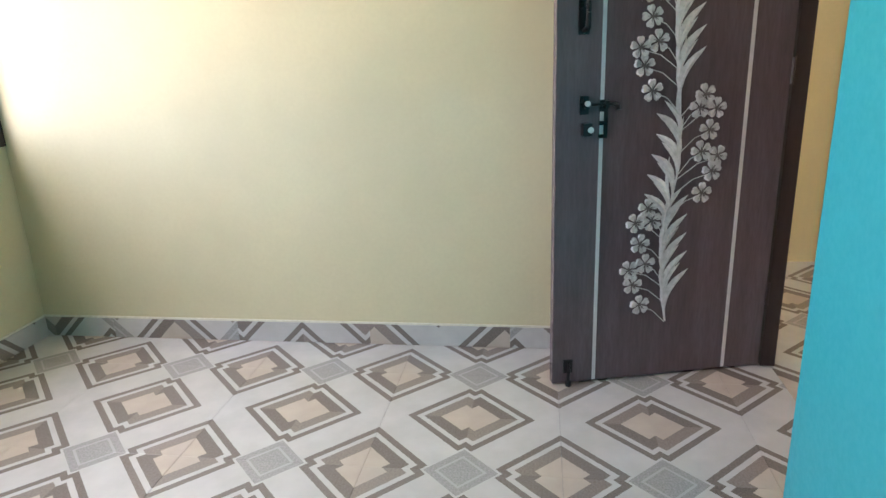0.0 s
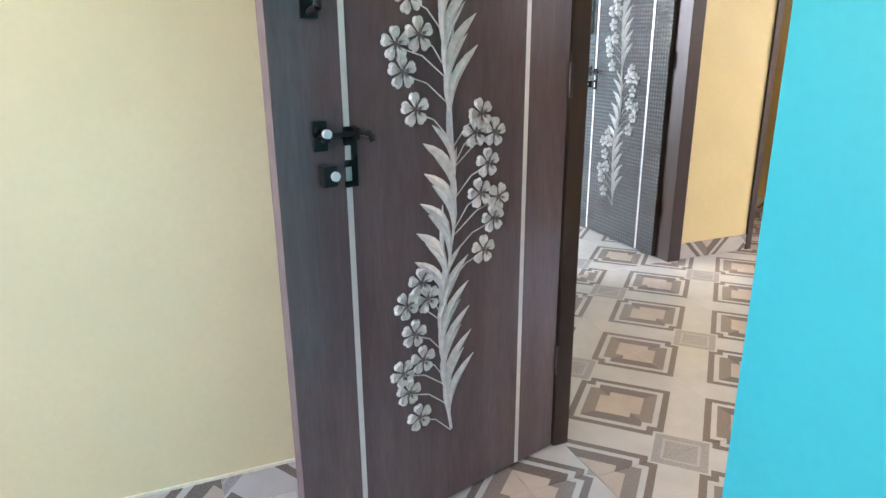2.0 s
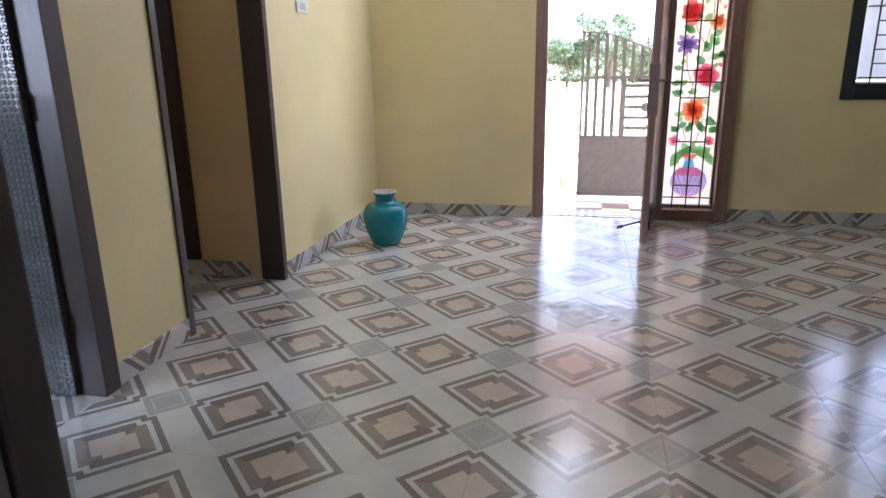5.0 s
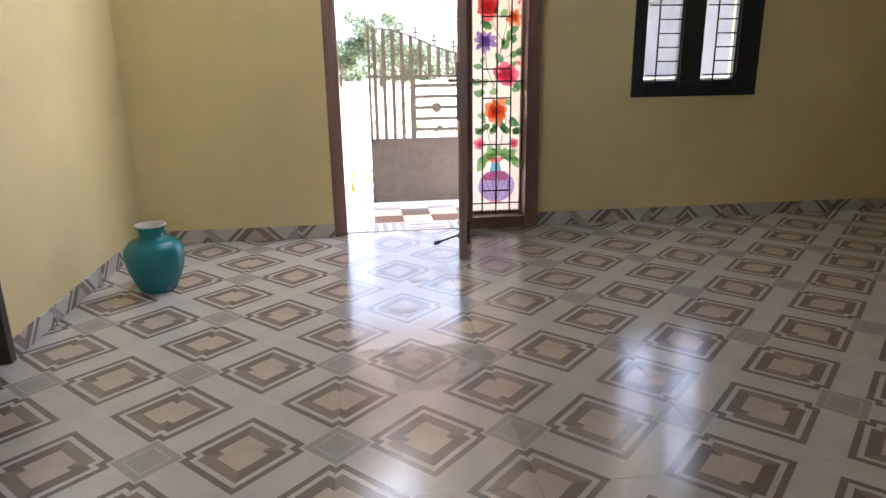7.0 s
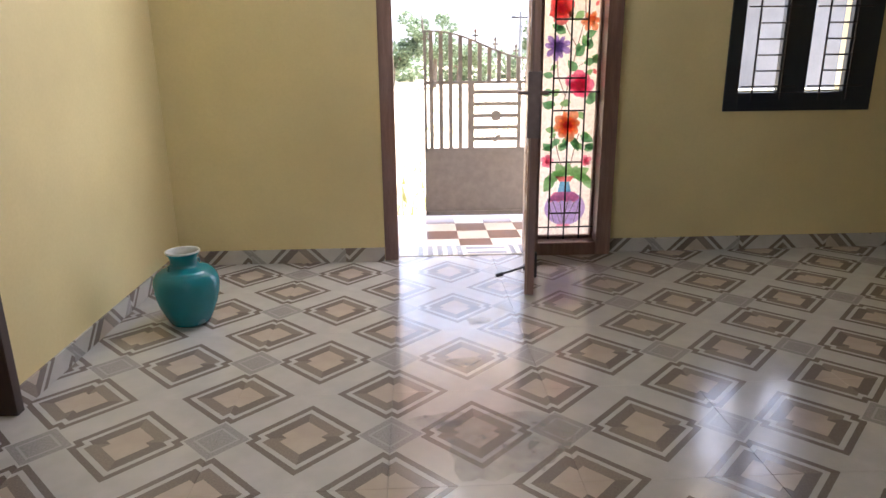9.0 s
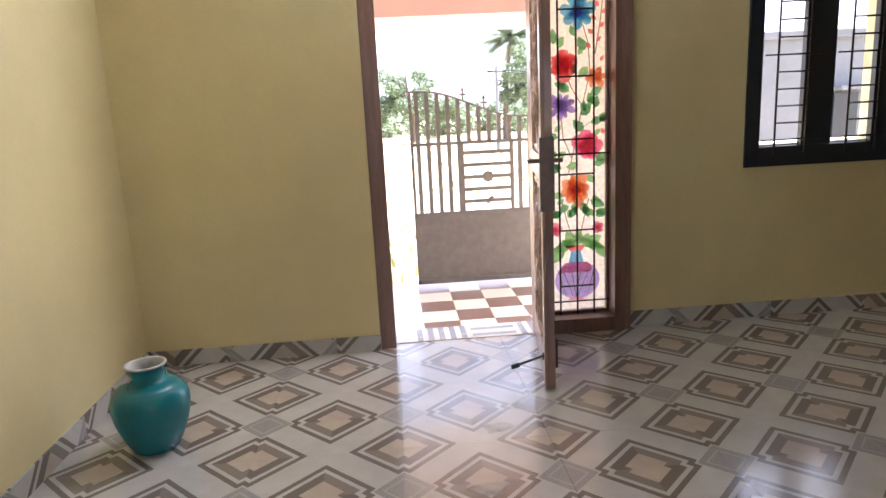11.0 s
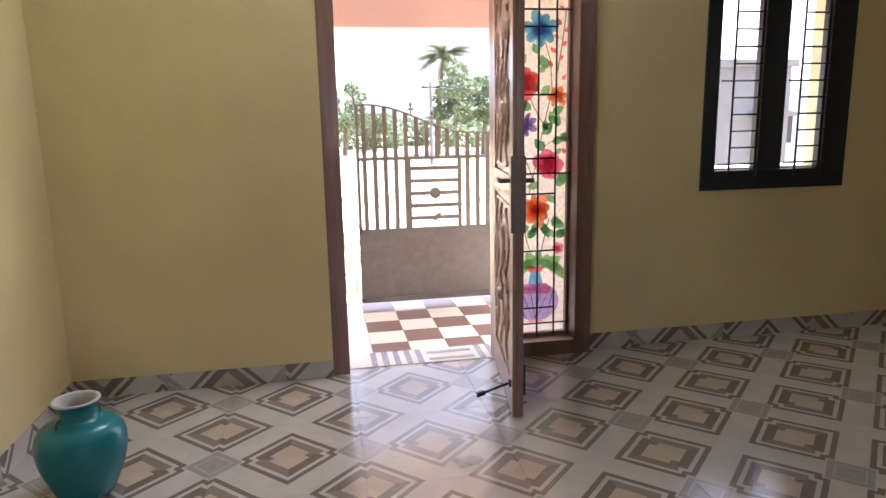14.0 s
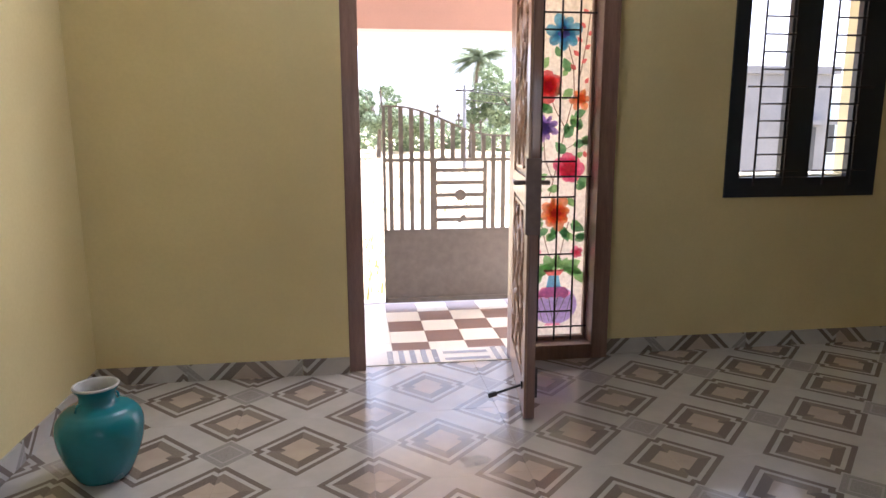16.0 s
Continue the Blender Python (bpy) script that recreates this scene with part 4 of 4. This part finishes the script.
for xx in (0.52, 0.72, 0.93):
    bm = bmesh.new()
    zt = gate_top(xx)
    rod(bm, (xx, 0, zt), (xx, 0, zt + 0.10), 0.008)
    box(bm, xx - 0.03, xx + 0.03, -0.005, 0.005, zt + 0.05, zt + 0.065)
    lathe_pts = [(0.0, zt + 0.08), (0.018, zt + 0.095), (0.0, zt + 0.13)]
    for (r0, za), (r1, zb) in zip(lathe_pts, lathe_pts[1:]):
        rod(bm, (xx, 0, za), (xx, 0, zb), max(r0, 0.001), 8, max(r1, 0.001))
    part("finial", bm, GATE, gate)

# ---- outdoors ----
def soil():
    n = Nodes("dry_sandy_soil")
    p = n.node("NewGeometry").outputs["Position"]
    c = n.mix(n.ramp(n.noise(p, 0.35, 5), 0.35, 0.65), (0.46, 0.37, 0.26), (0.36, 0.31, 0.19))
    c = n.mix(n.ramp(n.noise(p, 1.6, 5), 0.55, 0.7), c, (0.17, 0.19, 0.07))
    c = n.mix(n.ramp(n.noise(p, 30, 4), 0.4, 0.7, 0, 0.4), c, (0.55, 0.47, 0.36))
    n.bump(n.noise(p, 8, 5), 0.5, 0.05)
    return n.done(c, 0.95, 0.0, 0.1)


SOIL = soil()
bm = bmesh.new()
g = bmesh.ops.create_grid(bm, x_segments=80, y_segments=80, size=1.0)
for v in bm.verts:
    x, y = v.co.x, v.co.y
    v.co = Vector((math.copysign(abs(x) ** 2.2, x) * 900, math.copysign(abs(y) ** 2.2, y) * 900, 0))
    d = math.hypot(v.co.x + 1, v.co.y - 2)
    v.co.z = -0.62 + (0.18 * noise.noise(v.co * 0.12) if d > 14 else 0.0)
ground = tagged(new("ground", mesh(bm, "ground", SOIL, True)), "dry sandy ground with thin grass", kind="structure")


def leafy(name, light, darkc):
    n = Nodes(name)
    r = n.node("NewGeometry").outputs["Random Per Island"]
    c = n.mix(r, darkc, light)
    tr = n.node("BsdfTranslucent")
    n.put(tr.inputs[0], c)
    mx = n.node("MixShader")
    mx.inputs[0].default_value = 0.3
    n.done(c, 0.55, 0.0, 0.3)
    n.t.links.new(n.b.outputs[0], mx.inputs[1])
    n.t.links.new(tr.outputs[0], mx.inputs[2])
    n.t.links.new(mx.outputs[0], n.t.nodes["Material Output"].inputs[0])
    return n.mat


LEAVES = leafy("green_leaves", (0.21, 0.27, 0.16), (0.11, 0.15, 0.085))
FRONDS = leafy("palm_fronds", (0.20, 0.24, 0.15), (0.11, 0.14, 0.085))
DRY = leafy("dry_grass", (0.40, 0.34, 0.16), (0.18, 0.19, 0.07))
BARK = wood("bark", (0.10, 0.075, 0.055), (0.20, 0.16, 0.12), 0.8, (6, 6, 2), bump=0.6)


def leaves_mesh(name, centres, radius, per, size, mat, seed):
    rnd = np.random.RandomState(seed)
    verts, faces = [], []
    for c, r in centres:
        k = max(int(per * r * r / (radius * radius)), 20)
        d = rnd.normal(size=(k, 3))
        d /= np.linalg.norm(d, axis=1)[:, None]
        p = np.array(c) + d * r * (rnd.uniform(0.35, 1.0, (k, 1)) ** 0.5) * (1, 1, 0.8)
        u, w = rnd.normal(size=(k, 3)), rnd.normal(size=(k, 3))
        u /= np.linalg.norm(u, axis=1)[:, None]
        w = np.cross(u, w)
        w /= np.linalg.norm(w, axis=1)[:, None]
        s = size * rnd.uniform(0.6, 1.4, (k, 1))
        quad_pts = np.stack([p - u * s, p + w * s * 0.45, p + u * s, p - w * s * 0.45], 1)
        base = len(verts)
        verts.extend(quad_pts.reshape(-1, 3).tolist())
        faces.extend([(base + 4 * i, base + 4 * i + 1, base + 4 * i + 2, base + 4 * i + 3) for i in range(k)])
    me = bpy.data.meshes.new(name)
    me.from_pydata(verts, [], faces)
    me.materials.append(mat)
    return me


def tree(m, h, spread, seed, label, per=900):
    t = tagged(empty("tree", m), label, "tree")
    rnd = random.Random(seed)
    bm = bmesh.new()
    fork = h * 0.35
    rod(bm, (0, 0, 0), (0.1, 0, fork), h * 0.035, 9, h * 0.025)
    tops = []
    for i in range(7):
        a = i * 0.9 + rnd.uniform(-0.3, 0.3)
        e = Vector((spread * rnd.uniform(0.3, 0.75) * math.cos(a), spread * rnd.uniform(0.3, 0.75) * math.sin(a), h * rnd.uniform(0.5, 0.85)))
        mid = Vector((e.x * 0.4, e.y * 0.4, (fork + e.z) / 2))
        rod(bm, (0.1, 0, fork), mid, h * 0.016, 6, h * 0.011)
        rod(bm, mid, e, h * 0.011, 6, h * 0.004)
        tops.append(e)
    part("trunk", bm, BARK, t)
    cs = []
    for e in tops:
        for _ in range(4):
            cs.append(((e.x + rnd.uniform(-1, 1) * spread * 0.3, e.y + rnd.uniform(-1, 1) * spread * 0.3, e.z + rnd.uniform(-0.12, 0.12) * h), spread * rnd.uniform(0.16, 0.32)))
    part("crown", leaves_mesh("crown", cs, spread * 0.3, per // 3, 0.16 * spread / 3, LEAVES, seed), None, t)
    return t


def palm(m, h, seed):
    t = tagged(empty("palm_tree", m), "tall coconut palm with drooping fronds", "tree")
    rnd = random.Random(seed)
    bm = bmesh.new()
    pts = [Vector((0.5 * (i / 8) ** 2, 0, h * i / 8)) for i in range(9)]
    for a, b, i in zip(pts, pts[1:], range(8)):
        rod(bm, a, b, 0.19 - 0.012 * i, 9, 0.178 - 0.012 * i)
    part("trunk", bm, BARK, t)
    verts, faces = [], []
    top = pts[-1]
    for k in range(40):
        a, lift = k * 2.4, rnd.uniform(-0.5, 1.0)
        prev = None
        L = rnd.uniform(1.8, 2.9)
        for i in range(22):
            s = i / 21
            out = L * s * math.cos(lift * (1 - s) * 0.9)
            z = L * s * math.sin(lift) * 0.9 - 1.1 * s * s
            c = top + Vector((out * math.cos(a), out * math.sin(a), z))
            side_v = Vector((-math.sin(a), math.cos(a), 0))
            if prev is not None:
                w = 0.60 * math.sin(math.pi * min(s * 0.9 + 0.08, 1))
                for sg in (1, -1):
                    b0 = len(verts)
                    tip = c + side_v * sg * w + Vector((0, 0, -0.45 * w)) + (c - prev) * 1.2
                    verts.extend([tuple(prev), tuple(c), tuple(tip)])
                    faces.append((b0, b0 + 1, b0 + 2))
            prev = c
    me = bpy.data.meshes.new("fronds")
    me.from_pydata(verts, [], faces)
    me.materials.append(FRONDS)
    part("fronds", me, None, t)
    return t


GZ = -0.6
palm(Matrix.Translation((4.9, 44.0, GZ)), 6.1, 3)
tree(Matrix.Translation((7.4, 42.0, GZ)), 5.9, 3.1, 11, "broad green tree behind the gate")
tree(Matrix.Translation((-0.9, 46.0, GZ)), 5.0, 1.9, 12, "low green tree beyond the field")
tree(Matrix.Translation((-3.6, 47.0, GZ)), 3.2, 2.2, 13, "green bushy tree beyond the field")
tree(Matrix.Translation((9.5, 48.0, GZ)), 5.2, 3.2, 14, "broad green tree beyond the field")
tree(Matrix.Translation((-10.5, 50.0, GZ)), 4.6, 3.0, 15, "green tree beyond the field")
tree(Matrix.Translation((1.2, 55.0, GZ)), 3.0, 2.6, 16, "low green tree beyond the field")
rb = random.Random(3)
cs = [((-30 + 2.2 * i + rb.uniform(-0.8, 0.8), 60 + rb.uniform(-3, 3), GZ + 0.9), rb.uniform(1.2, 2.4)) for i in range(34)]
tagged(new("far_bushes", leaves_mesh("far_bushes", cs, 2.0, 650, 0.24, LEAVES, 5)), "row of far green bushes", "bushes", kind="stuff")
rg = np.random.RandomState(8)
gv, gf = [], []
for k in range(9000):
    x, y = rg.uniform(-14, 10), 9.6 + 34 * rg.uniform() ** 1.6
    if noise.noise(Vector((x * 0.35, y * 0.35, 2.0))) < 0.05:
        continue
    hgt, a = rg.uniform(0.08, 0.34), rg.uniform(0, 6.28)
    b0 = len(gv)
    gv.extend([(x - 0.02 * math.cos(a), y - 0.02 * math.sin(a), -0.66), (x + 0.02 * math.cos(a), y + 0.02 * math.sin(a), -0.66), (x + rg.uniform(-0.1, 0.1), y + rg.uniform(-0.1, 0.1), -0.62 + hgt)])
    gf.append((b0, b0 + 1, b0 + 2))
gm = bpy.data.meshes.new("grass")
gm.from_pydata(gv, [], gf)
gm.materials.append(DRY)
tagged(new("grass", gm), "sparse dry grass on the sandy field", "grass", kind="stuff")

pole = tagged(empty("utility_pole", Matrix.Translation((2.8, 34.0, GZ))), "pale concrete utility pole with wires", "pole")
bm = bmesh.new()
rod(bm, (0, 0, 0), (0, 0, 3.9), 0.10, 8, 0.07)
part("shaft", bm, CONCRETE, pole)
boxed("crossarm", (-0.45, 0.45, -0.03, 0.03, 3.6, 3.68), IRON, pole)
for k, (dx, dz) in enumerate(((-0.4, 0.05), (0.4, 0.05), (0.0, -0.4))):
    bm = bmesh.new()
    tube(bm, [(dx + 14 * s, -6 * s, 3.65 + dz - 1.6 * s * (1 - s) - 0.9 * s) for s in [i / 12 for i in range(13)]], 0.018, 5)
    part("wire", bm, IRON, pole)


def building(m, w, d, h, mat, label, openings):
    b = tagged(empty("building", m), label, "building")
    boxed("wall", (0, w, 0, d, 0, h), mat, b)
    boxed("parapet", (-0.1, w + 0.1, -0.1, d, h, h + 0.15), mat, b)
    for x, z, ww, hh in openings:
        wf = boxed("window", (x, x + ww, -0.05, 0.05, z, z + hh), WINDOW_PAINT, b)
        boxed("sunshade", (x - 0.15, x + ww + 0.15, -0.45, 0.0, z + hh + 0.05, z + hh + 0.13), mat, wf)
    return b


BLUE = painted("pale_blue_outer_paint", (0.42, 0.52, 0.60))
building(Matrix.Translation((4.5, 15.0, GZ)), 2.7, 6.0, 2.95, CONCRETE, "unpainted grey cement house beside the field", [(1.9, 1.0, 0.5, 0.9)])
building(Matrix.Translation((11.6, 22.0, GZ)), 4.5, 6.0, 2.7, BLUE, "pale blue house beyond the grey one", [(0.4, 1.1, 0.8, 1.0), (2.2, 1.1, 0.8, 1.0)])
tiled_floor("floor_bedroom", -2.68, 1.8, -1.95, 1.199, -2.42, -0.21)
tiled_floor("floor_backroom", -7.2, -3.871, 0.3, 3.20, 0.15, 0.1)
tiled_floor("floor_passage", -5.6, -3.872, 3.262, 4.14, 0.0, 0.0)
skirting("skirting_north_1", (-3.80, 5.945), (-2.50, 5.945), shift=0.15)
skirting("skirting_north_2", (-1.02, 6.045), (2.6, 6.045), shift=0.3)
skirting("skirting_west_1", (-3.87, 2.765), (-3.87, 3.262), shift=0.1)
skirting("skirting_west_2", (-3.80, 4.153), (-3.80, 5.935), shift=0.2)
skirting("skirting_bedroom_west", (-2.68, -1.95), (-2.68, 1.09), shift=0.25, cemented=True)
skirting("skirting_bedroom_south", (1.8, -1.95), (-2.67, -1.95), shift=0.1, cemented=True)
skirting("skirting_passage", (-5.6, 4.14), (-4.022, 4.14), shift=0.4)
